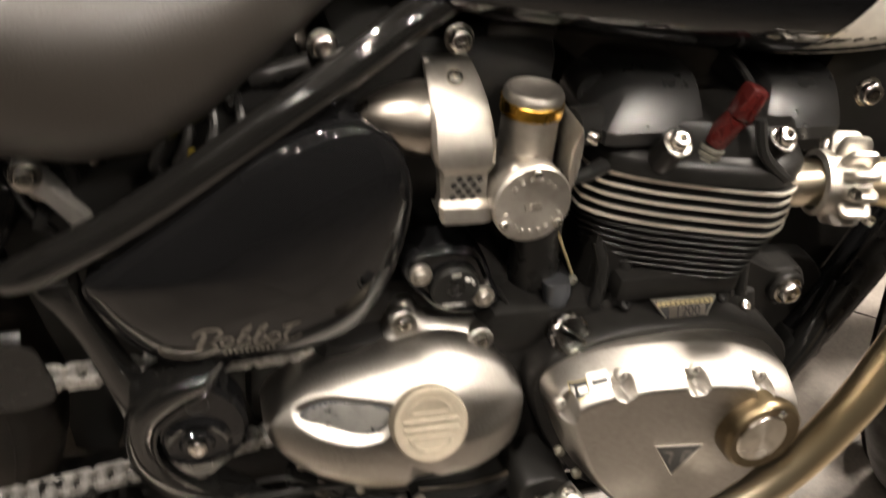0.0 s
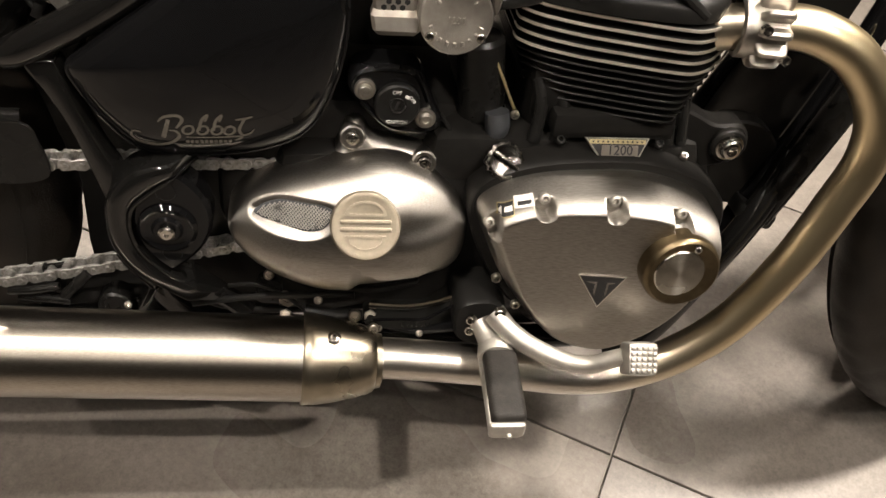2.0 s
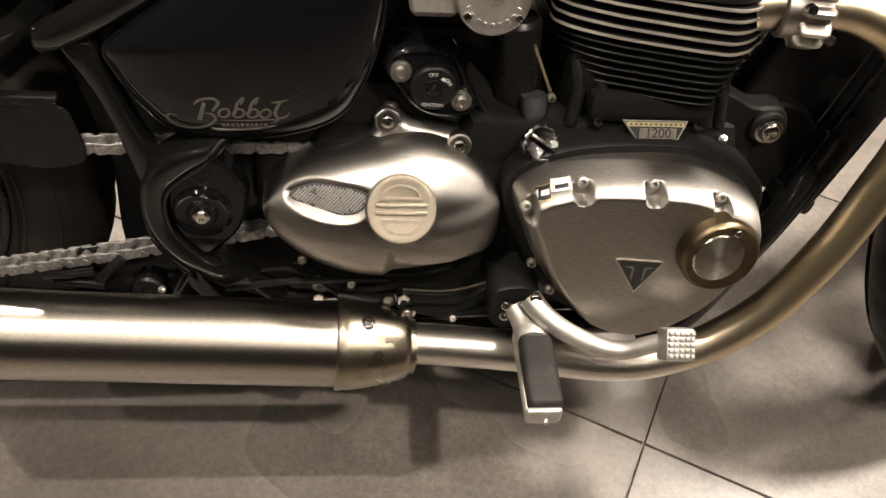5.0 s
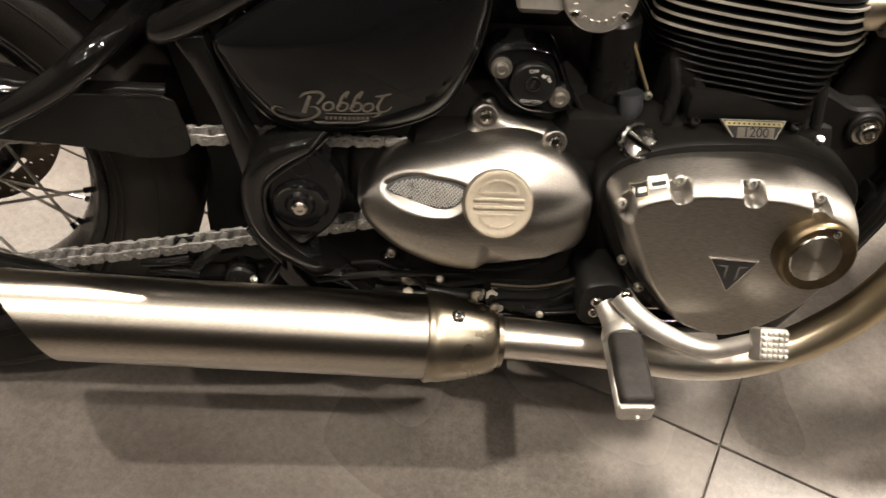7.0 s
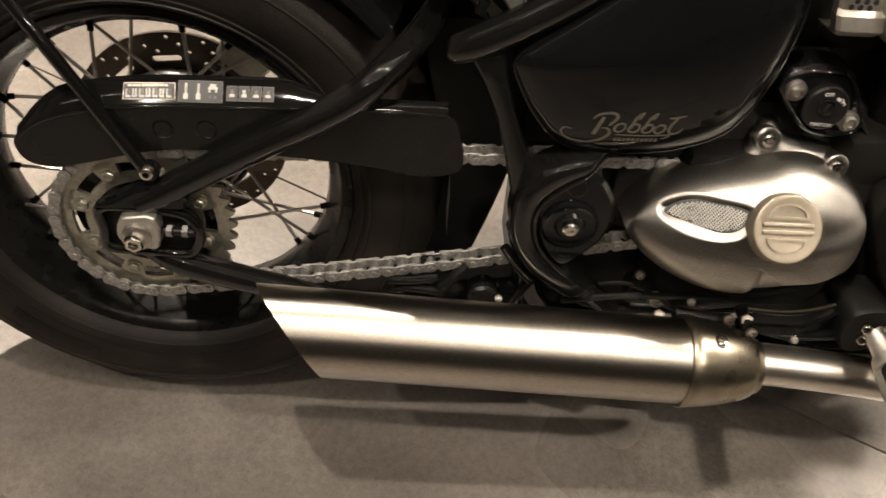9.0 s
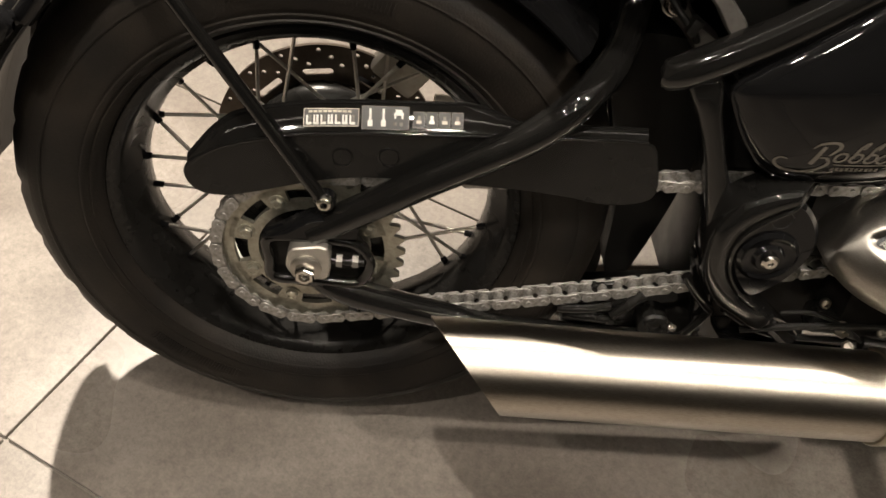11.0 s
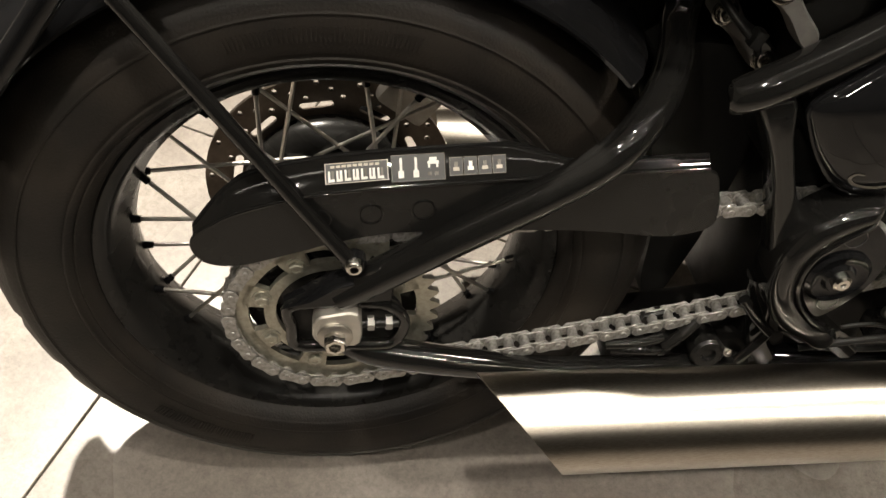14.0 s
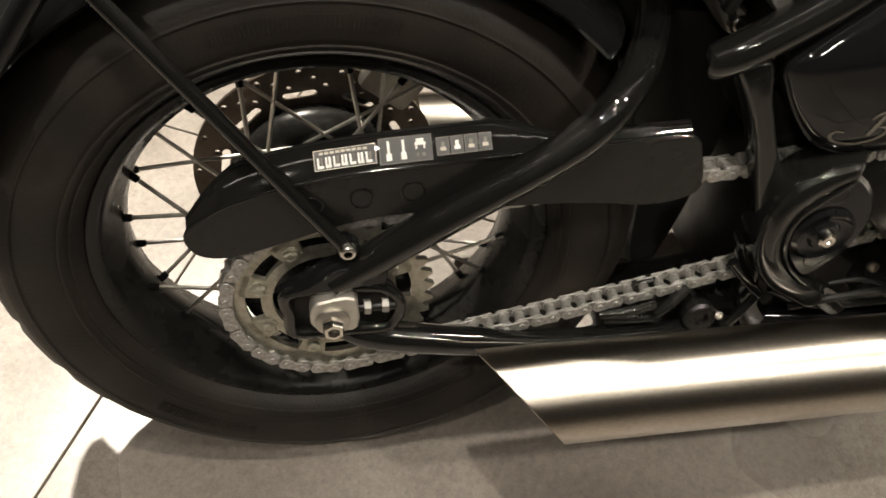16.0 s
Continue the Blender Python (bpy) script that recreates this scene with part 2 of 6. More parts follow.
def tube(pts, r, seg=14, k=6, bm=None, smooth=True, caps=True):
    """A round bar along a smooth line; r may be a list, a radius for each point."""
    bm = bm or bmesh.new()
    rs = list(r) if isinstance(r, (list, tuple)) else [r] * len(pts)
    line = spline([(*p, q) for p, q in zip(pts, rs)], k if smooth else 1)
    rings, last = [], None
    for i, q in enumerate(line):
        at = Vector(q[:3])
        d = Vector(line[min(i + 1, len(line) - 1)][:3]) - Vector(line[max(i - 1, 0)][:3])
        d.normalize()
        side = last or (Vector((0, 0, 1)) if abs(d.z) < 0.9 else Vector((1, 0, 0)))
        side = (side - d * side.dot(d)).normalized()
        last = side
        up = d.cross(side)
        rings.append([bm.verts.new(at + float(q[3]) * (side * math.cos(a) + up * math.sin(a))) for a in (2 * math.pi * j / seg for j in range(seg))])
    for a, b in zip(rings, rings[1:]):
        for j in range(seg):
            bm.faces.new((a[j], a[(j + 1) % seg], b[(j + 1) % seg], b[j]))
    if caps:
        bm.faces.new(rings[0][::-1])
        bm.faces.new(rings[-1])
    return bm


def lathe(profile, at=(0, 0, 0), axis=(0, -1, 0), seg=32, bm=None, turn=0.0, close=False):
    """Turns a profile of (along the axis, radius) round the axis through at."""
    bm = bm or bmesh.new()
    d = Vector(axis).normalized()
    side = (Vector((0, 0, 1)) if abs(d.z) < 0.9 else Vector((1, 0, 0)))
    side = (side - d * side.dot(d)).normalized()
    up = d.cross(side)
    at = Vector(at)
    rings = []
    for a, r in profile:
        if r <= 1e-6:
            rings.append([bm.verts.new(at + d * a)])
        else:
            rings.append([bm.verts.new(at + d * a + r * (side * math.cos(turn + t) + up * math.sin(turn + t))) for t in (2 * math.pi * j / seg for j in range(seg))])
    pairs = list(zip(rings, rings[1:]))
    if close:
        pairs.append((rings[-1], rings[0]))
    for a, b in pairs:
        for j in range(seg):
            q = [a[j % len(a)], a[(j + 1) % len(a)], b[(j + 1) % len(b)], b[j % len(b)]]
            q = [v for n, v in enumerate(q) if v not in q[:n]]
            if len(q) > 2:
                bm.faces.new(q)
    return bm


def inset(line, d):
    """A closed 2D line moved inwards by d."""
    n = len(line)
    area = sum(line[i][0] * line[(i + 1) % n][1] - line[(i + 1) % n][0] * line[i][1] for i in range(n))
    s = 1 if area > 0 else -1
    out = []
    for i in range(n):
        a, b = np.array(line[i - 1]), np.array(line[(i + 1) % n])
        t = (b - a) / (np.linalg.norm(b - a) + 1e-9)
        out.append(np.array(line[i]) + d * s * np.array((-t[1], t[0])))
    return out


def plate(line, layers, bm=None, tilt=(0.0, 0.0), dome=None, centre=None):
    """Stacks insets of a closed line of (x, z), each layer (y, inset); tilt: change of y for each metre of x and z."""
    bm = bm or bmesh.new()
    cx, cz = centre or np.mean(line, axis=0)
    rings = []
    for y, d in layers:
        rings.append([bm.verts.new((p[0], y + tilt[0] * (p[0] - cx) + tilt[1] * (p[1] - cz), p[1])) for p in (inset(line, d) if d else line)])
    n = len(line)
    for a, b in zip(rings, rings[1:]):
        for j in range(n):
            bm.faces.new((a[j], a[(j + 1) % n], b[(j + 1) % n], b[j]))
    bm.faces.new(rings[0][::-1])
    if dome is None:
        bm.faces.new(rings[-1])
    else:
        last = rings[-1]
        for s, share in ((0.75, 0.45), (0.5, 0.75), (0.25, 0.93)):
            ring = []
            for v in rings[-1]:
                ring.append(bm.verts.new((cx + (v.co.x - cx) * s, v.co.y + dome * share, cz + (v.co.z - cz) * s)))
            for j in range(n):
                bm.faces.new((last[j], last[(j + 1) % n], ring[(j + 1) % n], ring[j]))
            last = ring
        bm.faces.new(last)
    return bm


def shell(line, centre, y0, depth, power=2.4, base=0.03, tilt=(0.0, 0.0), rings=16):
    """A smooth domed cover over a closed line of (x, z): upright rim, rounded shoulder, full middle."""
    bm = bmesh.new()
    cx, cz = centre
    rows = [[bm.verts.new((p[0], y0 + base, p[1])) for p in line]]
    for i in range(rings + 1):
        s = (i / rings) ** 1.7 * 0.97
        f = (1 - (1 - s) ** power) ** (1 / power)
        row = []
        for p in line:
            x, z = cx + (p[0] - cx) * (1 - s), cz + (p[1] - cz) * (1 - s)
            row.append(bm.verts.new((x, y0 - (depth(x, z) if callable(depth) else depth) * f + tilt[0] * (x - cx) + tilt[1] * (z - cz), z)))
        rows.append(row)
    n = len(line)
    for a, b in zip(rows, rows[1:]):
        for j in range(n):
            bm.faces.new((a[j], a[(j + 1) % n], b[(j + 1) % n], b[j]))
    bm.faces.new(rows[-1])
    bm.faces.new(rows[0][::-1])
    return bm


def cover(line, centre, y0, depth, reach, tilt=(0.0, 0.0), base=0.03, rings=40, extra=None, chamfer=0.0):
    """A cast cover over a closed line of (x, z): a rounded shoulder of the width reach(x, z), then a flat face; chamfer: a sloping shoulder instead, after an upright edge of this share of the depth; extra(x, z, y) gives a changed y."""
    bm = bmesh.new()
    edge = np.array(line, float)
    nxt = np.roll(edge, -1, axis=0)
    c = np.array(centre)
    rows = [[bm.verts.new((p[0], y0 + base, p[1])) for p in edge]]
    for i in range(rings + 1):
        s = (i / rings) ** 1.5 * 0.985
        pts = c + (edge - c) * (1 - s)
        ab, ap = nxt - edge, pts[:, None, :] - edge[None]
        t = np.clip((ap * ab).sum(2) / ((ab * ab).sum(1) + 1e-12), 0, 1)
        d = np.linalg.norm(ap - t[..., None] * ab, axis=2).min(1)
        row = []
        for (x, z), q in zip(pts, d):
            k = q / reach(x, z)
            if chamfer:
                f = chamfer + (1 - chamfer) * (min(1.08 * k, 1.0) - max(0.55 - abs(1.08 * k - 1.0), 0.0) ** 2 / 2.20)
            else:
                f = (1 - (1 - min(1.0, k)) ** 2) ** 0.5
            y = y0 - depth * f + tilt[0] * (x - c[0]) + tilt[1] * (z - c[1])
            row.append(bm.verts.new((x, extra(x, z, y) if extra else y, z)))
        rows.append(row)
    n = len(edge)
    for a, b in zip(rows, rows[1:]):
        for j in range(n):
            bm.faces.new((a[j], a[(j + 1) % n], b[(j + 1) % n], b[j]))
    bm.faces.new(rows[-1])
    bm.faces.new(rows[0][::-1])
    return bm


def ease(v):
    v = min(1.0, max(0.0, v))
    return v * v * (3 - 2 * v)


def box(c, s, bevel=0.0, turn=None, bm=None, seg=2):
    """A block about c of size s; turn: Euler degrees."""
    own = bmesh.new()
    bmesh.ops.create_cube(own, size=1.0)
    for v in own.verts:
        v.co = Vector((v.co.x * s[0], v.co.y * s[1], v.co.z * s[2]))
    if bevel:
        bmesh.ops.bevel(own, geom=own.edges[:], offset=bevel, segments=seg, affect="EDGES", profile=0.5)
    own.transform(pose(*c, *(turn or (0, 0, 0))))
    if bm is None:
        return own
    me = bpy.data.meshes.new("block")
    own.to_mesh(me)
    own.free()
    bm.from_mesh(me)
    bpy.data.meshes.remove(me)
    return bm


def circle2(cx, cz, r, n=32, rz=None):
    return [(cx + r * math.cos(2 * math.pi * i / n), cz + (rz or r) * math.sin(2 * math.pi * i / n)) for i in range(n)]


def bolt(at, r=0.006, h=0.005, axis=(0, -1, 0), parent=None, mat=None, name="bolt", label="", washer=0.0, hexed=False):
    """A socket-head bolt, its seat at at, its head along the axis; hexed: a hexagon head."""
    bm = bmesh.new()
    if washer:
        lathe([(0, washer), (0.0015, washer), (0.0018, washer * 0.94), (0.0018, r)], at, axis, 20, bm)
    if hexed:
        lathe([(0, r * 1.05), (h * 0.85, r * 1.05), (h, r * 0.9), (h, r * 0.55), (h * 0.8, r * 0.5), (h * 0.8, 0)], at, axis, 6, bm)
    else:
        lathe([(0, r), (h * 0.7, r), (h * 0.93, r * 0.86), (h, r * 0.72), (h, r * 0.5)], at, axis, 18, bm)
        lathe([(h, r * 0.5), (h * 0.35, r * 0.46), (h * 0.3, 0)], at, axis, 6, bm)
    return part(name, bm, mat or CHROME, parent, label)


def words(text, size, m, mat, parent, name="lettering", depth=0.0003, label=""):
    """Raised lettering in the built-in font; its base line along x of m, its face along z of m."""
    c = bpy.data.curves.new(name, "FONT")
    c.body, c.size, c.align_x, c.align_y, c.extrude = text, size, "CENTER", "CENTER", depth
    tmp = new(name, c)
    me = bpy.data.meshes.new_from_object(tmp)
    bpy.data.objects.remove(tmp)
    me.materials.clear()
    me.materials.append(mat)
    ob = new(name, me)
    ob.parent = parent
    ob.matrix_local = m
    if label:
        tagged(ob, label)
    return ob


def facing(x, y, z, up_tilt=0.0, turn=0.0, yaw=0.0):
    """A pose whose x runs ahead, y up and z out to the machine's right side."""
    return pose(x, y, z) @ pose(0, 0, 0, 0, 0, yaw) @ pose(0, 0, 0, 90 - up_tilt, 0, 0) @ pose(0, 0, 0, 0, 0, turn)

# ---- showroom ----
floor = part("floor", box((0.4, 0.0, -0.056), (9.0, 9.0, 0.1)), GROUT, None, smooth=False)
tagged(floor, "grey stone-look tiled showroom floor with thin dark joints", "floor", kind="structure")
# unseen walls and ceiling close the room; their tones steer bounce and reflections
for name, c, s in (("wall_north", (0.4, 3.6, 1.55), (7.4, 0.2, 3.1)), ("wall_south", (0.4, -3.6, 1.55), (7.4, 0.2, 3.1)),
                   ("wall_east", (4.0, 0.0, 1.55), (0.2, 7.0, 3.1)), ("wall_west", (-3.2, 0.0, 1.55), (0.2, 7.0, 3.1))):
    tagged(part(name, box(c, s), DARKWALL if name == "wall_south" else WALL, None, smooth=False), "plain unseen wall, kept dark for what the gloss paint reflects" if name == "wall_south" else "plain warm grey showroom wall", "wall", kind="structure")
tagged(part("ceiling", box((0.4, 0.0, 3.16), (7.4, 7.4, 0.1)), CEIL, None, smooth=False), "plain dark showroom ceiling", "ceiling", kind="structure")

# ---- motorcycle ----
LEAN_ANGLE = 10.0
bike = new("motorcycle")
bike.matrix_world = pose(0, 0, 0.3192) @ pose(0, 0, 0, -LEAN_ANGLE, 0, 0) @ pose(0, 0, -0.323)
tagged(bike, "glossy black motorcycle with brushed silver engine covers, leaning on its stand", "motorcycle")
WHEEL = (0.0, 0.0, 0.323)


def tyre_mesh(radius, half, bead, grooves, seg=96):
    """A tyre round the y axis: bead to bead over the tread, with slanted grooves pressed in."""
    prof = [(-half * 0.66, bead), (-half * 0.80, bead + 0.006), (-half * 0.93, bead + 0.022), (-half * 0.99, bead + 0.040), (-half, bead + 0.052),
            (-half * 0.97, radius - 0.040), (-half * 0.93, radius - 0.032), (-half * 0.90, radius - 0.030), (-half * 0.80, radius - 0.021),
            (-half * 0.62, radius - 0.011), (-half * 0.38, radius - 0.004), (-half * 0.15, radius - 0.0005)]
    prof = prof + [(-a, r) for a, r in prof[::-1]]
    bm = bmesh.new()
    rings = []
    for a, r in prof:
        rings.append([])
        for j in range(seg):
            t = 2 * math.pi * j / seg
            cut = 0.0
            if grooves and r > radius - 0.026:
                ph = (t * grooves / (2 * math.pi) + abs(a) / half * 0.55 * (1 if a > 0 else 1.0) + (0.5 if a > 0 else 0)) % 1.0
                if ph < 0.16 and abs(a) > half * 0.1:
                    cut = 0.0028
            rings[-1].append(bm.verts.new(((r - cut) * math.cos(t), a, (r - cut) * math.sin(t))))
    for a, b in zip(rings, rings[1:]):
        for j in range(seg):
            bm.faces.new((a[j], a[(j + 1) % seg], b[(j + 1) % seg], b[j]))
    return bm


def rim_mesh(r, half):
    prof = [(-half, r), (-half - 0.003, r - 0.003), (-half - 0.001, r - 0.010), (-half + 0.006, r - 0.017), (-half * 0.6, r - 0.021), (-half * 0.42, r - 0.030), (0, r - 0.034)]
    prof = prof + [(-a, q) for a, q in prof[-2::-1]]
    outer = [(half * 0.9, r - 0.006), (half * 0.45, r - 0.018), (-half * 0.45, r - 0.018), (-half * 0.9, r - 0.006)]
    return lathe(prof + outer, (0, 0, 0), (0, 1, 0), 120, close=True)


def moved(bm, m):
    bm.transform(m)
    return bm


# rear wheel
W = pose(*WHEEL)
rear = part("rear_wheel", moved(rim_mesh(0.221, 0.051), W), SATIN, bike, "black spoked rear wheel")
part("tyre", moved(tyre_mesh(0.323, 0.074, 0.2185, 26, 182), W), RUBBER, rear, "wide black rubber tyre with a shallow road tread")
for r, y, h in ((0.2305, -0.0662, 0.0014), (0.2390, -0.0715, 0.0007), (0.2790, -0.0740, 0.0007)):
    part("sidewall_ridge", moved(lathe([(y, r - 0.0016), (y - h, r), (y, r + 0.0016)], (0, 0, 0), (0, 1, 0), 120), W), RUBBER, rear)
# patches of fine radial ribs moulded into the sidewall
for start, sweep, r0, r1 in ((222, 26, 0.252, 0.266), (72, 34, 0.256, 0.268)):
    bm = bmesh.new()
    for k in range(int(sweep / 0.8)):
        a = radians(start + 0.8 * k)
        rib = box(((r0 + r1) / 2, -0.0742, 0), (r1 - r0, 0.0014, 0.0014), 0)
        rib.transform(Matrix.Rotation(-a, 4, "Y"))
        me = bpy.data.meshes.new("rib")
        rib.to_mesh(me)
        rib.free()
        bm.from_mesh(me)
        bpy.data.meshes.remove(me)
    tagged(part("sidewall_ribs", moved(bm, W), RUBBER, rear, smooth=False), kind="stuff")
hub = bmesh.new()
lathe([(-0.075, 0.018), (-0.072, 0.030), (-0.055, 0.032), (-0.050, 0.058), (-0.044, 0.060), (-0.040, 0.034), (0.0, 0.030), (0.040, 0.036), (0.044, 0.062), (0.050, 0.060), (0.054, 0.034), (0.075, 0.018)], (0, 0, 0), (0, 1, 0), 40, hub)
part("hub", moved(hub, W), SATIN, rear, "black wheel hub")
part("cush_drive_drum", moved(lathe([(-0.092, 0.03), (-0.096, 0.070), (-0.093, 0.080), (-0.080, 0.083), (-0.062, 0.078), (-0.058, 0.03)], (0, 0, 0), (0, 1, 0), 40), W), SATIN, rear)
# spokes: two crossed sets on each side
spoke_proto = None
nipple_proto = None
for i in range(32):
    side = -1 if i % 2 else 1
    pair = i // 2
    lead = 1 if pair % 2 else -1
    a = radians(11.25 * i + (5.0 if i % 4 < 2 else 0.0))
    h = Vector((0.058 * math.cos(a - lead * 1.15), side * 0.047, 0.058 * math.sin(a - lead * 1.15)))
    e = Vector((0.196 * math.cos(a), side * 0.012, 0.196 * math.sin(a)))
    d = e - h
    if spoke_proto is None:
        spoke_proto = True
        mesh_len = d.length
    m = W @ Matrix.Translation(h) @ d.to_track_quat("Z", "Y").to_matrix().to_4x4()
    if i == 0:
        sp = part("spoke", lathe([(0, 0.0021), (mesh_len, 0.0021)], (0, 0, 0), (0, 0, 1), 8), SPOKE, rear)
        sp.matrix_local = m
        npl = part("spoke_nipple", lathe([(mesh_len - 0.016, 0.0022), (mesh_len - 0.015, 0.0036), (mesh_len - 0.002, 0.0042), (mesh_len, 0.007), (mesh_len + 0.004, 0.007)], (0, 0, 0), (0, 0, 1), 8), GLOSS, rear, "black spoke nipple")
        npl.matrix_local = m
    else:
        again(sp, m, rear)
        again(npl, m, rear)
# brake disc on the far side, pierced right through


def pierced(outer, holes, y0, y1):
    """A flat plate between y0 and y1 over closed lines of (x, z), with holes through it."""
    verts, edges = [], []
    for line in [outer] + holes:
        n0 = len(verts)
        verts += [Vector(p) for p in line]
        edges += [(n0 + k, n0 + (k + 1) % len(line)) for k in range(len(line))]
    pts, _, faces, _, _, _ = delaunay_2d_cdt(verts, edges, [], 0, 1e-6)
    boxes = [(min(p[0] for p in h), max(p[0] for p in h), min(p[1] for p in h), max(p[1] for p in h), h) for h in holes]
    bm = bmesh.new()
    low, top = [bm.verts.new((p[0], y0, p[1])) for p in pts], [bm.verts.new((p[0], y1, p[1])) for p in pts]
    count = collections.Counter()
    for f in faces:
        cx, cz = sum(pts[v][0] for v in f) / 3, sum(pts[v][1] for v in f) / 3
        if not within(cx, cz, outer) or any(a < cx < b and c < cz < d and within(cx, cz, h) for a, b, c, d, h in boxes):
            continue
        bm.faces.new([low[v] for v in f])
        bm.faces.new([top[v] for v in reversed(f)])
        for a, b in zip(f, f[1:] + f[:1]):
            count[(a, b)] += 1
    for (a, b), _ in list(count.items()):
        if (b, a) not in count:
            bm.faces.new((low[a], low[b], top[b], top[a]))
    bmesh.ops.delete(bm, geom=[v for v in bm.verts if not v.link_faces], context="VERTS")
    return bm


def within(x, z, line):
    """Whether (x, z) lies inside a closed line."""
    inside = False
    for (x0, z0), (x1, z1) in zip(line, line[1:] + line[:1]):
        if (z0 > z) != (z1 > z) and x < (x1 - x0) * (z - z0) / (z1 - z0) + x0:
            inside = not inside
    return inside


def slot(cx, cz, along, half, r, n=6):
    """A round-ended slot about (cx, cz), its long axis at the angle along."""
    out = []
    for e in (1, -1):
        for k in range(n + 1):
            a = along + (0 if e > 0 else math.pi) - math.pi / 2 + math.pi * k / n
            out.append((cx + e * half * math.cos(along) + r * math.cos(a), cz + e * half * math.sin(along) + r * math.sin(a)))
    return out


y0, y1 = 0.080, 0.085
holes = [circle2(0, 0, 0.080, 48)]
for rr, shift in ((0.1065, 0.0), (0.1150, 0.33), (0.1235, 0.66)):
    for k in range(18):
        a = 2 * math.pi * (k + shift) / 18
        holes.append(circle2(rr * math.cos(a), rr * math.sin(a), 0.0030, 8))
for k in range(10):
    a = radians(23 + 36 * k)
    holes.append(slot(0.0965 * math.cos(a), 0.0965 * math.sin(a), a + math.pi / 2, 0.0135, 0.0042))
brake = part("brake_disc", moved(pierced(circle2(0, 0, 0.1300, 90), holes, y0, y1), W), DISC, rear, "drilled steel rear brake disc")
part("disc_bell", moved(lathe([(0.040, 0.030), (0.044, 0.070), (0.049, 0.0850), (0.055, 0.0905), (0.060, 0.0915), (0.062, 0.0895), (0.070, 0.0880), (0.0795, 0.0862), (0.0795, 0.04)], (0, 0, 0), (0, 1, 0), 64), W), SATIN, rear, "black bell carrying the brake disc")


def sprocket(teeth, pitch, inner, y, thick):
    """A toothed ring in the plane y."""
    r = pitch / (2 * math.sin(math.pi / teeth))
    outer = []
    per = 8
    for i in range(teeth * per):
        ph = (i % per) / per
        outer.append(r + 0.0048 * math.cos(2 * math.pi * ph) - 0.0004)
    bm = bmesh.new()
    n = teeth * per
    rings = []
    for yy, f in ((y - thick / 2, 0), (y - thick / 2, 1), (y + thick / 2, 1), (y + thick / 2, 0)):
        rings.append([bm.verts.new(((outer[i] if f else inner) * math.cos(2 * math.pi * i / n), yy, (outer[i] if f else inner) * math.sin(2 * math.pi * i / n))) for i in range(n)])
    for a, b in ((0, 1), (1, 2), (2, 3), (3, 0)):
        for j in range(n):
            bm.faces.new((rings[a][j], rings[a][(j + 1) % n], rings[b][(j + 1) % n], rings[b][j]))
    return bm


PITCH = 0.015875
CHAIN_Y = -0.108
spr = part("sprocket", moved(sprocket(37, PITCH, 0.0765, CHAIN_Y, 0.006), W), ZINC, rear, "dull zinc-coated rear sprocket with slots")
part("sprocket_ring", moved(lathe([(CHAIN_Y - 0.003, 0.052), (CHAIN_Y - 0.0036, 0.0625), (CHAIN_Y + 0.003, 0.0625), (CHAIN_Y + 0.003, 0.052)], (0, 0, 0), (0, 1, 0), 60, close=True), W), ZINC, rear)
for k in range(8):
    a = 2 * math.pi * (k + 0.578) / 8
    turns = [a + (s - 3) * 0.058 for s in range(7)]
    web = bmesh.new()
    lo, hi, lo2, hi2 = ([web.verts.new((r * math.cos(b), y, r * math.sin(b))) for b in turns] for r, y in ((0.058, CHAIN_Y - 0.003), (0.082, CHAIN_Y - 0.003), (0.058, CHAIN_Y + 0.003), (0.082, CHAIN_Y + 0.003)))
    for s in range(6):
        web.faces.new((lo[s], lo[s + 1], hi[s + 1], hi[s]))
        web.faces.new((lo2[s], hi2[s], hi2[s + 1], lo2[s + 1]))
    for s in (0, 6):
        web.faces.new((lo[s], hi[s], hi2[s], lo2[s]))
    part("sprocket_arm", moved(web, W), ZINC, rear)
for k in range(8):
    a = 2 * math.pi * (k + 0.578) / 8
    at = (WHEEL[0] + 0.066 * math.cos(a), CHAIN_Y - 0.003, WHEEL[2] + 0.066 * math.sin(a))
    bolt(at, 0.0065, 0.006, (0, -1, 0), rear, ZINC, "sprocket_nut", hexed=True, washer=0.009)
# axle end, adjuster block and nut
axle = part("axle_block", plate(spline([(-0.018, 0.340), (-0.014, 0.3525), (-0.004, 0.3565), (0.0225, 0.3560), (0.0225, 0.3190), (0.004, 0.3170), (-0.012, 0.3210), (-0.018, 0.330)], 3, True), [(-0.131, 0), (-0.1475, 0), (-0.1490, 0.0015)]), PALEMETAL, bike, "silver chain adjuster block on the axle")
part("axle_washer", lathe([(0, 0.0155), (0.003, 0.0155), (0.004, 0.0140), (0.004, 0.0)], (0.001, -0.149, 0.332), (0, -1, 0), 28), CAST, axle)
part("axle_nut", lathe([(0, 0.0105), (0.009, 0.0105), (0.011, 0.0090), (0.011, 0.0062), (0.006, 0.0058), (0.006, 0)], (0.001, -0.153, 0.332), (0, -1, 0), 6), CHROME, axle, "bright hexagon axle nut")
part("adjuster_rod", tube([(0.020, -0.138, 0.334), (0.058, -0.138, 0.3318)], 0.0042, 10, 1), SATIN, axle)
for x in (0.030, 0.046):
    part("adjuster_nut", lathe([(0, 0.0070), (0.006, 0.0070)], (x, -0.138, 0.3335), (1, 0, -0.06), 6), FORGED, axle)

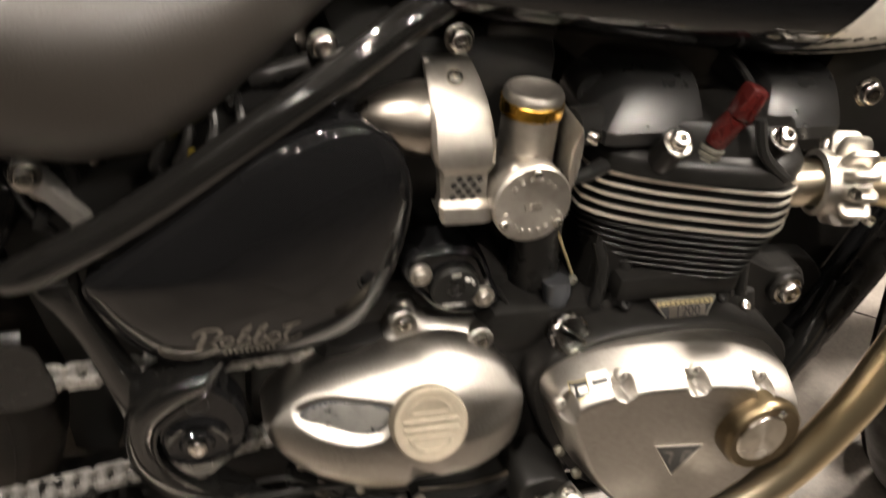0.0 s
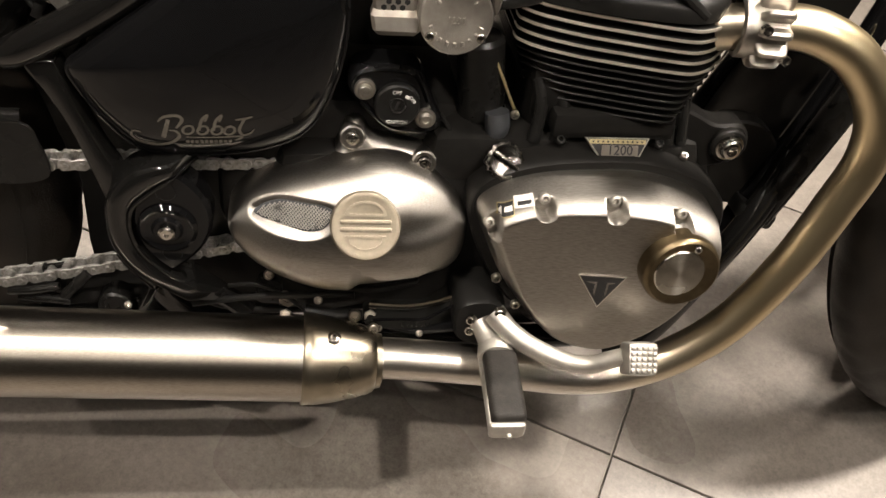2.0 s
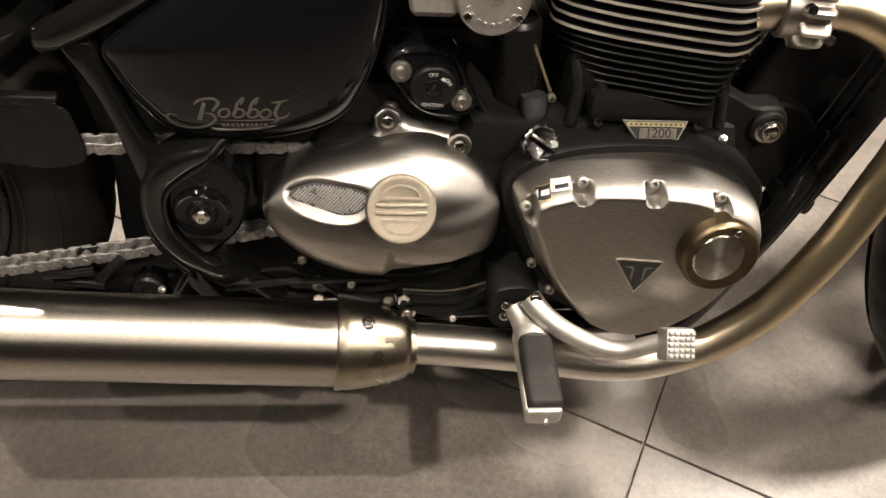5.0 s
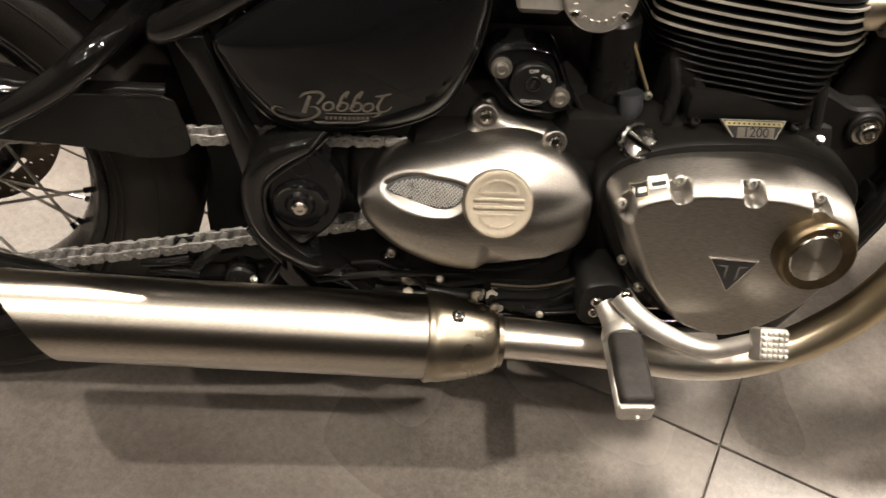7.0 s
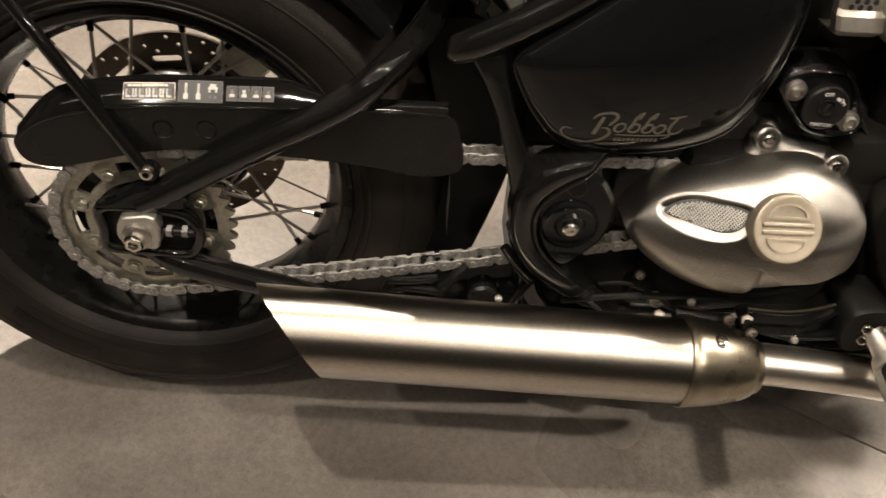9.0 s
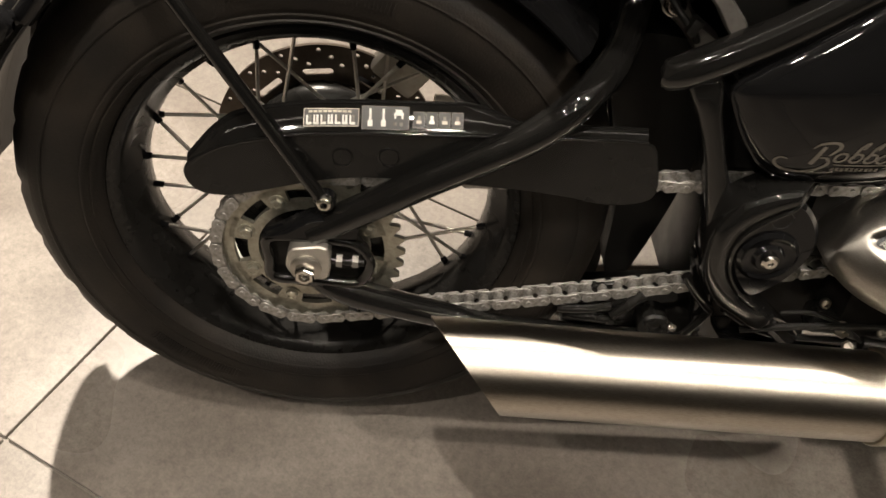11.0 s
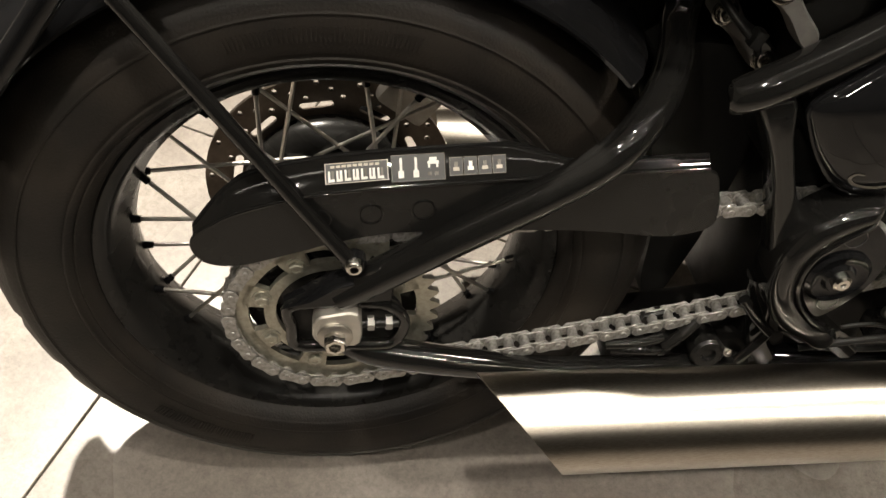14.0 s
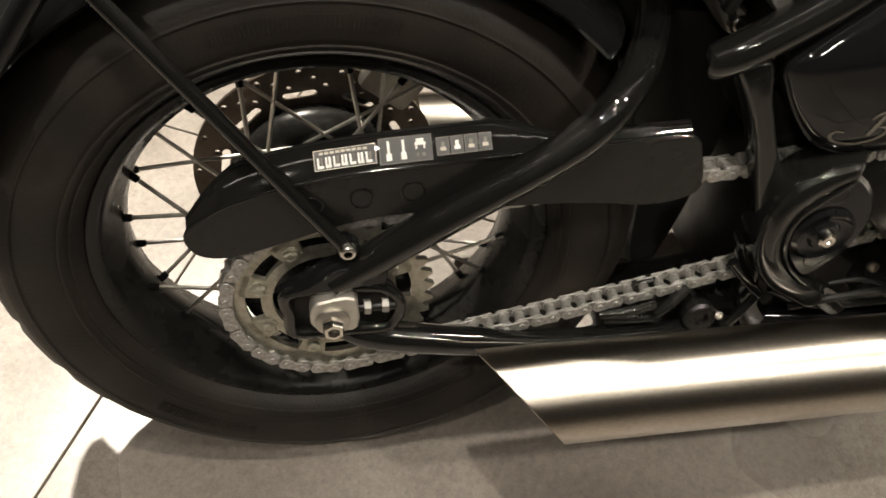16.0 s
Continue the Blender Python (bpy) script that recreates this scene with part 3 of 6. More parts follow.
# ---- chain ----
R_REAR = PITCH / (2 * math.sin(math.pi / 37))
R_FRONT = PITCH / (2 * math.sin(math.pi / 17))
FRONT = Vector((0.625, 0, 0.390))
c0, c1 = Vector((WHEEL[0], 0, WHEEL[2])), FRONT
dist = (c1 - c0).length
base = math.atan2((c1 - c0).z, (c1 - c0).x)
off = math.asin((R_REAR - R_FRONT) / dist)
top_a = base + math.pi / 2 - off
low_a = base - math.pi / 2 + off


def loop_at(s):
    """The place and heading on the chain's loop, s metres from where the top run leaves the rear sprocket."""
    run = math.sqrt(dist ** 2 - (R_REAR - R_FRONT) ** 2)
    wrap_f = R_FRONT * (top_a - low_a)
    if s < run:
        p = c0 + R_REAR * Vector((math.cos(top_a), 0, math.sin(top_a)))
        q = c1 + R_FRONT * Vector((math.cos(top_a), 0, math.sin(top_a)))
        d = (q - p).normalized()
        return p + d * s, d
    s -= run
    if s < wrap_f:
        a = top_a - s / R_FRONT
        return c1 + R_FRONT * Vector((math.cos(a), 0, math.sin(a))), Vector((math.sin(a), 0, -math.cos(a)))
    s -= wrap_f
    if s < run:
        p = c1 + R_FRONT * Vector((math.cos(low_a), 0, math.sin(low_a)))
        q = c0 + R_REAR * Vector((math.cos(low_a), 0, math.sin(low_a)))
        d = (q - p).normalized()
        return p + d * s + Vector((0, 0, -0.006 * math.sin(math.pi * s / run))), d
    s -= run
    a = low_a - s / R_REAR
    return c0 + R_REAR * Vector((math.cos(a), 0, math.sin(a))), Vector((math.sin(a), 0, -math.cos(a)))


total = 2 * math.sqrt(dist ** 2 - (R_REAR - R_FRONT) ** 2) + R_FRONT * (top_a - low_a) + R_REAR * (2 * math.pi - (top_a - low_a))
links = int(round(total / PITCH / 2)) * 2
step = total / links


def link_mesh(w, h, t):
    """A pair of figure-eight plates, PITCH apart, with their pins."""
    line = []
    for i in range(28):
        a = 2 * math.pi * i / 28
        cx = PITCH / 2 * (1 if math.cos(a) > 0 else -1)
        waist = 1.0 - 0.26 * max(0.0, 1 - abs(math.cos(a)) * 2.2)
        line.append((cx * min(1, abs(math.cos(a)) * 2.2) + h * math.cos(a), h * waist * math.sin(a)))
    bm = bmesh.new()
    for y in (-w, w):
        plate(line, [(y - t / 2, 0.0004), (y - t / 2 + 0.0004, 0), (y + t / 2 - 0.0004, 0), (y + t / 2, 0.0004)], bm)
    return bm


outer_bm = link_mesh(0.0098, 0.0074, 0.0022)
for sx in (-1, 1):
    for y in (-1, 1):
        lathe([(0, 0.0031), (0.0016, 0.0029), (0.0018, 0.0015), (0.0018, 0)], (sx * PITCH / 2, y * 0.0108, 0), (0, y, 0), 10, outer_bm)
inner_bm = link_mesh(0.0070, 0.0074, 0.0022)
for sx in (-1, 1):
    lathe([(-0.0058, 0.0051), (0.0058, 0.0051)], (sx * PITCH / 2, 0, 0), (0, 1, 0), 12, inner_bm)
chain = part("drive_chain", lathe([(0, 0.0050), (0.011, 0.0050)], (FRONT.x + R_FRONT, CHAIN_Y + 0.0055, FRONT.z), (0, -1, 0), 10), CHAINST, bike, "steel roller drive chain, lightly oiled")
protos = []
for i in range(links):
    p, _ = loop_at((i * step) % total)
    q, _ = loop_at(((i + 1) * step) % total)
    d = (q - p).normalized()
    m = Matrix.Translation(Vector(((p.x + q.x) / 2, CHAIN_Y, (p.z + q.z) / 2))) @ Matrix.Rotation(-math.atan2(d.z, d.x), 4, "Y")
    if i < 2:
        o = part("chain_link", (outer_bm, inner_bm)[i], CHAINST, chain)
        o.matrix_local = m
        protos.append(o)
    else:
        again(protos[i % 2], m, chain)
fs = part("front_sprocket", moved(sprocket(17, PITCH, 0.018, CHAIN_Y, 0.006), pose(FRONT.x, 0, FRONT.z)), ZINC, bike)

# ---- chain guard ----
GUARD_LINE = [(-0.112, 0.418), (-0.103, 0.399), (-0.078, 0.393), (-0.039, 0.401), (0.009, 0.414), (0.057, 0.421), (0.130, 0.419), (0.203, 0.414),
              (0.249, 0.408), (0.291, 0.401), (0.322, 0.405), (0.335, 0.417), (0.330, 0.450), (0.315, 0.474), (0.243, 0.474), (0.149, 0.472), (0.060, 0.470), (0.011, 0.467),
              (-0.034, 0.460), (-0.080, 0.446), (-0.104, 0.433)]
gl = spline(GUARD_LINE, 4, True)
guard = part("chain_guard", plate(gl, [(-0.1145, 0), (-0.1160, 0), (-0.1170, 0.0012)]), GUARDMAT, bike, "long satin black chain guard with warning stickers")
flange = bmesh.new()
edge = spline([(-0.108, 0.425), (-0.080, 0.447), (-0.034, 0.461), (0.011, 0.468), (0.060, 0.471), (0.149, 0.473), (0.243, 0.475), (0.316, 0.475)], 6)
rows = []
for q in edge:
    w = min(1.0, 0.42 + max(0.0, (q[0] + 0.108) / 0.075)) * (1 - 0.62 * ease((q[0] - 0.15) / 0.06))
    rows.append([flange.verts.new((q[0], y, q[1] + dz)) for y, dz in ((-0.1165, -0.004), (-0.1172, -0.001), (-0.1155, 0.0012), (-0.1155 + 0.016 * w, 0.0012 + 0.0180 * w), (-0.1155 + 0.023 * w, 0.0012 + 0.0195 * w), (-0.1155 + 0.023 * w, 0.0170 * w), (-0.112, -0.004))])
for a, b in zip(rows, rows[1:]):
    for j in range(6):
        flange.faces.new((a[j], a[j + 1], b[j + 1], b[j]))
flange.faces.new(rows[0])
flange.faces.new(rows[-1][::-1])
part("guard_top", flange, TUBE, guard)
part("guard_fold", tube([(q[0], -0.1164, q[1] - 0.0004) for q in edge[4:]], 0.0021, 10, 1), TUBE, guard)
# near-black colour stands for shade in the holes; rims added to catch light
for x, z in ((-0.005, 0.440), (0.037, 0.444), (0.080, 0.446)):
    part("guard_hole", lathe([(0.0, 0.0095), (0.0006, 0.0095), (0.0002, 0.0085), (-0.004, 0.0080), (-0.004, 0)], (x, -0.1168, z), (0, -1, 0), 24), VOID, guard)
    part("hole_rim", lathe([(0.0, 0.0108), (0.0010, 0.0104), (0.0012, 0.0096), (0.0002, 0.0088)], (x, -0.1168, z), (0, -1, 0), 24), TUBE, guard)


def sticker(x0, x1, up0, up1, mat, y_out=0.0006, parent=None, name="sticker", label=""):
    """A flat label on the guard's sloping top; up runs from 0 at the fold to 1 at the inner edge."""
    bm = bmesh.new()

    def at(x, u, o):
        return Vector((x, -0.1155 + 0.016 * u, 0.4722 + 0.0180 * u)) + Vector((0, -0.747, 0.664)) * o + Vector((0, 0, (x - 0.06) * 0.020 - max(0.0, 0.03 - x) * 0.05))

    q = [at(x0, up0, 0), at(x1, up0, 0), at(x1, up1, 0), at(x0, up1, 0)]
    t = [at(x0, up0, y_out), at(x1, up0, y_out), at(x1, up1, y_out), at(x0, up1, y_out)]
    a, b = [bm.verts.new(v) for v in q], [bm.verts.new(v) for v in t]
    bm.faces.new(b)
    for i in range(4):
        bm.faces.new((a[i], a[(i + 1) % 4], b[(i + 1) % 4], b[i]))
    return part(name, bm, mat, parent, label, smooth=False)


sticker(0.002, 0.052, 0.18, 0.86, SATINGREY, 0.0007, guard, "security_sticker", "black security sticker with white bars and a pale edge")
sticker(0.0026, 0.0514, 0.205, 0.835, DARKPRINT_HOLE, 0.0009, guard, "sticker_field")
for k in range(7):
    x = 0.0045 + k * 0.0065
    sticker(x, x + 0.0016, 0.26, 0.60, WHITE, 0.0012, guard, "sticker_bar")
    sticker(x + 0.0026, x + 0.0046, 0.26, 0.60, WHITE if k % 2 else GREYPRINT, 0.0012, guard, "sticker_bar")
    sticker(x, x + 0.0050, 0.24, 0.33, WHITE, 0.0013, guard, "sticker_bar")
for k in range(9):
    sticker(0.0065 + k * 0.0044, 0.0098 + k * 0.0044, 0.69, 0.77, SATINGREY, 0.0012, guard, "sticker_bar")
sticker(0.0545, 0.0975, 0.08, 0.97, GREYPRINT, 0.0006, guard, "warning_sticker", "black sticker with small white pictograms")
sticker(0.055, 0.097, 0.10, 0.95, DARKPRINT_HOLE, 0.0009, guard, "sticker_field")
for a in (0.0600, 0.0720):
    sticker(a + 0.0012, a + 0.0032, 0.40, 0.86, WHITE, 0.0012, guard, "pictogram")
    sticker(a, a + 0.0044, 0.20, 0.44, WHITE, 0.0012, guard, "pictogram")
for a, b, c, d in ((0.0835, 0.0925, 0.62, 0.72), (0.0850, 0.0910, 0.70, 0.84), (0.0840, 0.0855, 0.50, 0.62), (0.0905, 0.0920, 0.50, 0.62), (0.0835, 0.0865, 0.24, 0.36), (0.0890, 0.0920, 0.24, 0.36)):
    sticker(a, b, c, d, WHITE if c > 0.45 else GREYPRINT, 0.0012, guard, "pictogram")
for k in range(4):
    x = 0.101 + k * 0.0116
    sticker(x, x + 0.0108, 0.18, 0.80, GREYPRINT, 0.0006, guard, "warning_sticker")
    sticker(x + 0.0004, x + 0.0104, 0.21, 0.77, DARKPRINT_HOLE, 0.0009, guard, "sticker_field")
    sticker(x + 0.0030, x + 0.0078, 0.34, 0.46, WHITE if k == 1 else SATINGREY, 0.0012, guard, "pictogram")
    sticker(x + 0.0040, x + 0.0068, 0.46, 0.64, WHITE if k == 1 else GREYPRINT, 0.0012, guard, "pictogram")

guard.matrix_local = pose(0, -0.0065, 0.0042)

# ---- frame ----
frm = part("main_frame", tube([(0.3135, -0.124, 0.5475), (0.3155, -0.1245, 0.5485), (0.3205, -0.126, 0.5505), (0.345, -0.130, 0.564), (0.410, -0.131, 0.602), (0.484, -0.130, 0.655), (0.567, -0.122, 0.714), (0.630, -0.102, 0.752), (0.700, -0.060, 0.772)], [0.004, 0.0105, 0.0145, 0.0160, 0.0160, 0.0155, 0.0150, 0.0150, 0.0150], 20), TUBE, bike, "glossy black tubular frame")
DOWN = [(0.334, 0.546), (0.350, 0.553), (0.364, 0.550), (0.371, 0.520), (0.380, 0.492), (0.393, 0.456), (0.410, 0.420), (0.414, 0.385), (0.392, 0.378), (0.384, 0.404), (0.372, 0.452), (0.361, 0.488), (0.347, 0.520)]
part("frame_plate", plate(spline(DOWN, 4, True), [(-0.112, 0.002), (-0.114, 0), (-0.134, 0), (-0.1375, 0.0016), (-0.1390, 0.004)]), TUBE, frm)
LOOP_OUT = [(0.484, 0.461), (0.470, 0.459), (0.454, 0.456), (0.434, 0.451), (0.410, 0.438), (0.393, 0.415), (0.386, 0.385), (0.390, 0.350), (0.409, 0.314), (0.446, 0.285), (0.505, 0.232)]
LOOP_IN = [(0.528, 0.240), (0.466, 0.300), (0.438, 0.322), (0.417, 0.350), (0.411, 0.378), (0.416, 0.402), (0.430, 0.417), (0.444, 0.428), (0.458, 0.437), (0.470, 0.444), (0.480, 0.449)]
bm = bmesh.new()
rows = []
for o, q in zip(spline(LOOP_OUT, 6), spline(LOOP_IN[::-1], 6)):
    dip = 0.026 * ease((o[0] - 0.452) / 0.030)
    rows.append([bm.verts.new((*(o + (q - o) * f)[:1], min(-0.118, y + dip), (o + (q - o) * f)[1])) for f, y in ((0.0, -0.118), (0.0, -0.150), (0.06, -0.1560), (0.20, -0.1600), (0.45, -0.1615), (0.75, -0.1600), (0.92, -0.1570), (1.0, -0.1500), (1.0, -0.118))])
for a, b in zip(rows, rows[1:]):
    for k in range(8):
        bm.faces.new((a[k], a[k + 1], b[k + 1], b[k]))
bm.faces.new(rows[0])
bm.faces.new(rows[-1][::-1])
part("frame_loop", bm, TUBE, frm, "broad glossy black frame casting round the pivot")
part("loop_ridge", tube([(x, -0.1585 + 0.026 * ease((x - 0.452) / 0.030), z) for x, z in spline(LOOP_IN[1:], 4)], 0.0022, 8, 1), TUBE, frm)
PIV = [(0.447, 0.444), (0.470, 0.434), (0.488, 0.408), (0.492, 0.380), (0.482, 0.352), (0.463, 0.330), (0.445, 0.319), (0.428, 0.335), (0.415, 0.362), (0.413, 0.392), (0.424, 0.422)]
piv = part("pivot_plate", plate(spline(PIV, 4, True), [(-0.125, 0), (-0.150, 0), (-0.154, 0.004)]), GLOSS, bike, "glossy black swingarm pivot plate")
part("pivot_boss", lathe([(0, 0.030), (0.003, 0.030), (0.006, 0.026), (0.004, 0.022), (0.004, 0.016), (0.008, 0.013), (0.008, 0)], (0.447, -0.153, 0.376), (0, -1, 0), 36), GLOSS, piv)
part("pivot_bolt", lathe([(0, 0.0085), (0.004, 0.0085), (0.006, 0.006), (0.006, 0.003), (0.004, 0.002), (0.004, 0)], (0.447, -0.161, 0.376), (0, -1, 0), 20), CHROME, piv, "bright pivot bolt")
# shallow dishes, black for the shade of a deeper hole
for z in (0.420, 0.343):
    part("pivot_hole", lathe([(0, 0.0105), (0.0012, 0.010), (-0.003, 0.0085), (-0.003, 0)], (0.449, -0.1535, z), (0, -1, 0), 24), DARKPRINT_HOLE, piv)
part("lower_frame_tube", tube([(0.40, -0.115, 0.345), (0.412, -0.112, 0.300), (0.425, -0.108, 0.245), (0.45, -0.10, 0.205)], 0.013, 12), TUBE, frm)

swing = part("swingarm", tube([(0.006, -0.130, 0.364), (0.031, -0.131, 0.379), (0.120, -0.133, 0.434), (0.190, -0.131, 0.473), (0.222, -0.129, 0.494), (0.2465, -0.121, 0.514), (0.272, -0.095, 0.530), (0.293, -0.055, 0.541), (0.307, -0.0135, 0.560), (0.314, 0.0, 0.620)], 0.0158, 18), TUBE, bike, "glossy black tubular swingarm cage")
part("lower_swingarm_tube", tube([(0.006, -0.124, 0.300), (0.030, -0.128, 0.288), (0.066, -0.128, 0.274), (0.137, -0.126, 0.252), (0.230, -0.12, 0.226), (0.420, -0.11, 0.205)], [0.012, 0.015, 0.0155, 0.0145, 0.0145, 0.0145], 16), TUBE, swing)
RACE = [(-0.036, 0.357), (0.005, 0.3585), (0.044, 0.354), (0.058, 0.342), (0.063, 0.327), (0.058, 0.310), (0.046, 0.300), (0.005, 0.303), (-0.034, 0.306), (-0.0365, 0.330)]
race = [tuple(q) for q in spline(RACE, 4, True)]
part("axle_lug", plate(race, [(-0.118, 0), (-0.126, 0), (-0.128, 0.002)]), MATT, swing, "black axle carrier at the end of the swingarm")
part("axle_slot_rim", tube([(x, -0.134, z) for x, z in race + race[:1]], 0.0058, 12, 1), TUBE, swing)
part("swingarm_gusset", plate([(-0.042, 0.358), (-0.020, 0.371), (0.004, 0.386), (0.030, 0.392), (0.056, 0.382), (0.052, 0.361)], [(-0.122, 0), (-0.138, 0.001), (-0.142, 0.004)]), GLOSS, swing)
stay = part("mudguard_stay", tube([(0.021, -0.138, 0.405), (-0.060, -0.116, 0.525), (-0.150, -0.092, 0.657)], 0.0068, 14), TUBE, bike, "black rod holding the rear mudguard")
bolt((0.021, -0.140, 0.409), 0.0075, 0.008, (0, -1, 0), stay, CHROME, "stay_bolt")
part("stay_foot", lathe([(0, 0.0105), (0.010, 0.0105), (0.012, 0.0085), (0.012, 0)], (0.021, -0.128, 0.405), (0, -1, 0), 20), GLOSS, stay)
part("brake_hose_clip", box((0.014, -0.115, 0.418), (0.024, 0.012, 0.006), 0.002), ZINC, swing)

# ---- silencer and header ----
A0, A1 = Vector((0.124, -0.203, 0.2600)), Vector((0.590, -0.203, 0.2330))
ax = (A1 - A0).normalized()
muf = bmesh.new()
seg, rad = 64, 0.047
rings = []
up = Vector((0, 0, 1)) - ax * ax.z
up.normalize()
sd = ax.cross(up)
for s in (None, 0.2, 0.45, 0.7, 0.9, 1.0):
    ring = []
    for j in range(seg):
        t = 2 * math.pi * j / seg
        o = rad * (up * math.cos(t) + sd * math.sin(t))
        p = A0 + ax * (0.0385 - 0.0385 * math.cos(t + 0.68)) + o if s is None else A0 + (A1 - A0) * s + o
        ring.append(muf.verts.new(p))
    rings.append(ring)
inner = []
for j in range(seg):
    t = 2 * math.pi * j / seg
    inner.append(muf.verts.new(A0 + ax * (0.0390 - 0.0385 * math.cos(t + 0.68)) + (rad - 0.0022) * (up * math.cos(t) + sd * math.sin(t))))
deep = [muf.verts.new(A0 + ax * 0.14 + (rad - 0.003) * (up * math.cos(2 * math.pi * j / seg) + sd * math.sin(2 * math.pi * j / seg))) for j in range(seg)]
for a, b in [(deep, inner), (inner, rings[0])] + list(zip(rings, rings[1:])):
    for j in range(seg):
        muf.faces.new((a[j], a[(j + 1) % seg], b[(j + 1) % seg], b[j]))
silencer = part("silencer", muf, BRUSHED, bike, "long brushed stainless slash-cut silencer")
part("silencer_baffle", lathe([(0.10, 0.044), (0.10, 0.012), (0.16, 0.012), (0.16, 0)], A0, ax, 32), MATT, silencer)
part("silencer_nose", lathe([(-0.008, 0.0470), (-0.008, 0.0495), (-0.006, 0.0510), (0.004, 0.0508), (0.012, 0.0490), (0.030, 0.0462), (0.050, 0.0418), (0.064, 0.0375), (0.070, 0.0345), (0.072, 0.0310), (0.078, 0.0300), (0.080, 0.0240), (0.080, 0.0200)], A1, ax, 64), STRAWSTEEL, silencer, "tapered straw-tinted steel end cone")
bolt(tuple(A1 + ax * 0.026 + Vector((0, -0.013, 0.0448))), 0.0062, 0.004, (0, -0.28, 0.96), silencer, CHROME, "cone_bolt", washer=0.008)
header = part("exhaust_header", tube([(0.660, -0.204, 0.2345), (0.700, -0.206, 0.2330), (0.781, -0.210, 0.2260), (0.879, -0.215, 0.213), (0.943, -0.220, 0.222), (1.003, -0.222, 0.252), (1.054, -0.222, 0.304), (1.096, -0.218, 0.381), (1.124, -0.210, 0.452), (1.140, -0.205, 0.508), (1.131, -0.200, 0.560), (1.096, -0.190, 0.607), (1.051, -0.180, 0.628), (1.010, -0.170, 0.628), (0.970, -0.150, 0.615)], [0.0232, 0.0232, 0.0228, 0.0220] + [0.0215] * 11, 28, 8), BRONZED, bike, "bronze-tinted stainless exhaust header pipe")
clampo = part("header_clamp", lathe([(-0.022, 0.024), (-0.020, 0.029), (0.018, 0.029), (0.020, 0.025), (0.020, 0.0208)], (1.000, -0.170, 0.626), (1, -0.18, 0.02), 32), CAST, bike, "finned cast aluminium exhaust clamp")
CD = Vector((1, -0.18, 0.02)).normalized()
CU = (Vector((0, 0, 1)) - CD * CD.z).normalized()
CS = CD.cross(CU)
gear = bmesh.new()
rr = []
for along, grow in ((-0.0150, 0.72), (-0.0140, 0.88), (-0.0115, 0.97), (-0.0080, 1.0), (0.0080, 1.0), (0.0115, 0.97), (0.0140, 0.88), (0.0150, 0.72)):
    ring = []
    for j in range(120):
        t = 2 * math.pi * j / 120
        r = (0.0340 + 0.0080 * math.tanh(2.2 * math.cos(13 * t))) * grow
        ring.append(gear.verts.new(Vector((1.006, -0.170, 0.630)) + CD * along + r * (CU * math.cos(t) + CS * math.sin(t))))
    rr.append(ring)
for p, q in zip(rr, rr[1:]):
    for j in range(120):
        gear.faces.new((p[j], p[(j + 1) % 120], q[(j + 1) % 120], q[j]))
gear.faces.new(rr[0][::-1])
gear.faces.new(rr[-1])
part("clamp_fin_ring", gear, CAST, clampo)
bolt((0.986, -0.206, 0.640), 0.005, 0.008, (0, -1, 0.2), clampo, CHROME, "clamp_nut", hexed=True)
bolt((1.012, -0.206, 0.612), 0.005, 0.008, (0, -1, 0.2), clampo, CHROME, "clamp_nut", hexed=True)
part("far_header", tube([(0.66, 0.205, 0.2365), (0.78, 0.21, 0.216), (0.94, 0.22, 0.222), (1.054, 0.222, 0.304), (1.124, 0.21, 0.452), (1.131, 0.20, 0.56), (1.05, 0.18, 0.628), (0.97, 0.15, 0.615)], 0.0205, 16, 5), BRONZED, bike, "bronze-tinted far-side exhaust header")
part("far_silencer", lathe([(0, 0.047), (0.46, 0.047), (0.50, 0.044), (0.545, 0.03), (0.55, 0.02)], (0.124, 0.205, 0.2695), ax, 32), BRUSHED, bike, "brushed far-side silencer")

# ---- engine ----
engine = part("engine", box((0.790, 0.0, 0.350), (0.480, 0.290, 0.230), 0.035), MATT, bike, "matt black twin-cylinder engine casing")
part("upper_casing", box((0.855, 0.0, 0.455), (0.300, 0.300, 0.070), 0.030), MATT, engine)
part("gearbox_casing", box((0.620, 0.0, 0.420), (0.260, 0.230, 0.180), 0.030), MATT, engine)
part("sump", box((0.880, 0.0, 0.220), (0.260, 0.220, 0.080), 0.030), MATT, engine)
part("clutch_flange", plate(spline([(0.750, 0.425), (0.765, 0.456), (0.810, 0.474), (0.866, 0.481), (0.926, 0.480), (0.982, 0.464), (1.018, 0.438), (1.030, 0.405), (1.024, 0.365), (0.998, 0.308), (0.960, 0.264), (0.917, 0.241), (0.880, 0.240), (0.838, 0.262), (0.802, 0.303), (0.778, 0.341), (0.758, 0.385)], 5, True), [(-0.120, 0), (-0.172, 0), (-0.176, 0.003)]), MATT, engine)
for x, z in ((0.840, 0.486), (0.945, 0.484), (0.975, 0.470)):
    bolt((x, -0.150, z), 0.0055, 0.006, (0, -0.5, 0.86), engine, CHROME if x > 0.97 else SATIN, "casing_bolt")
part("front_mount", plate(spline([(0.955, 0.520), (0.985, 0.512), (1.010, 0.500), (1.040, 0.499), (1.052, 0.478), (1.040, 0.455), (0.990, 0.445), (0.960, 0.465)], 4, True), [(-0.105, 0), (-0.130, 0), (-0.133, 0.003)]), MATT, engine)
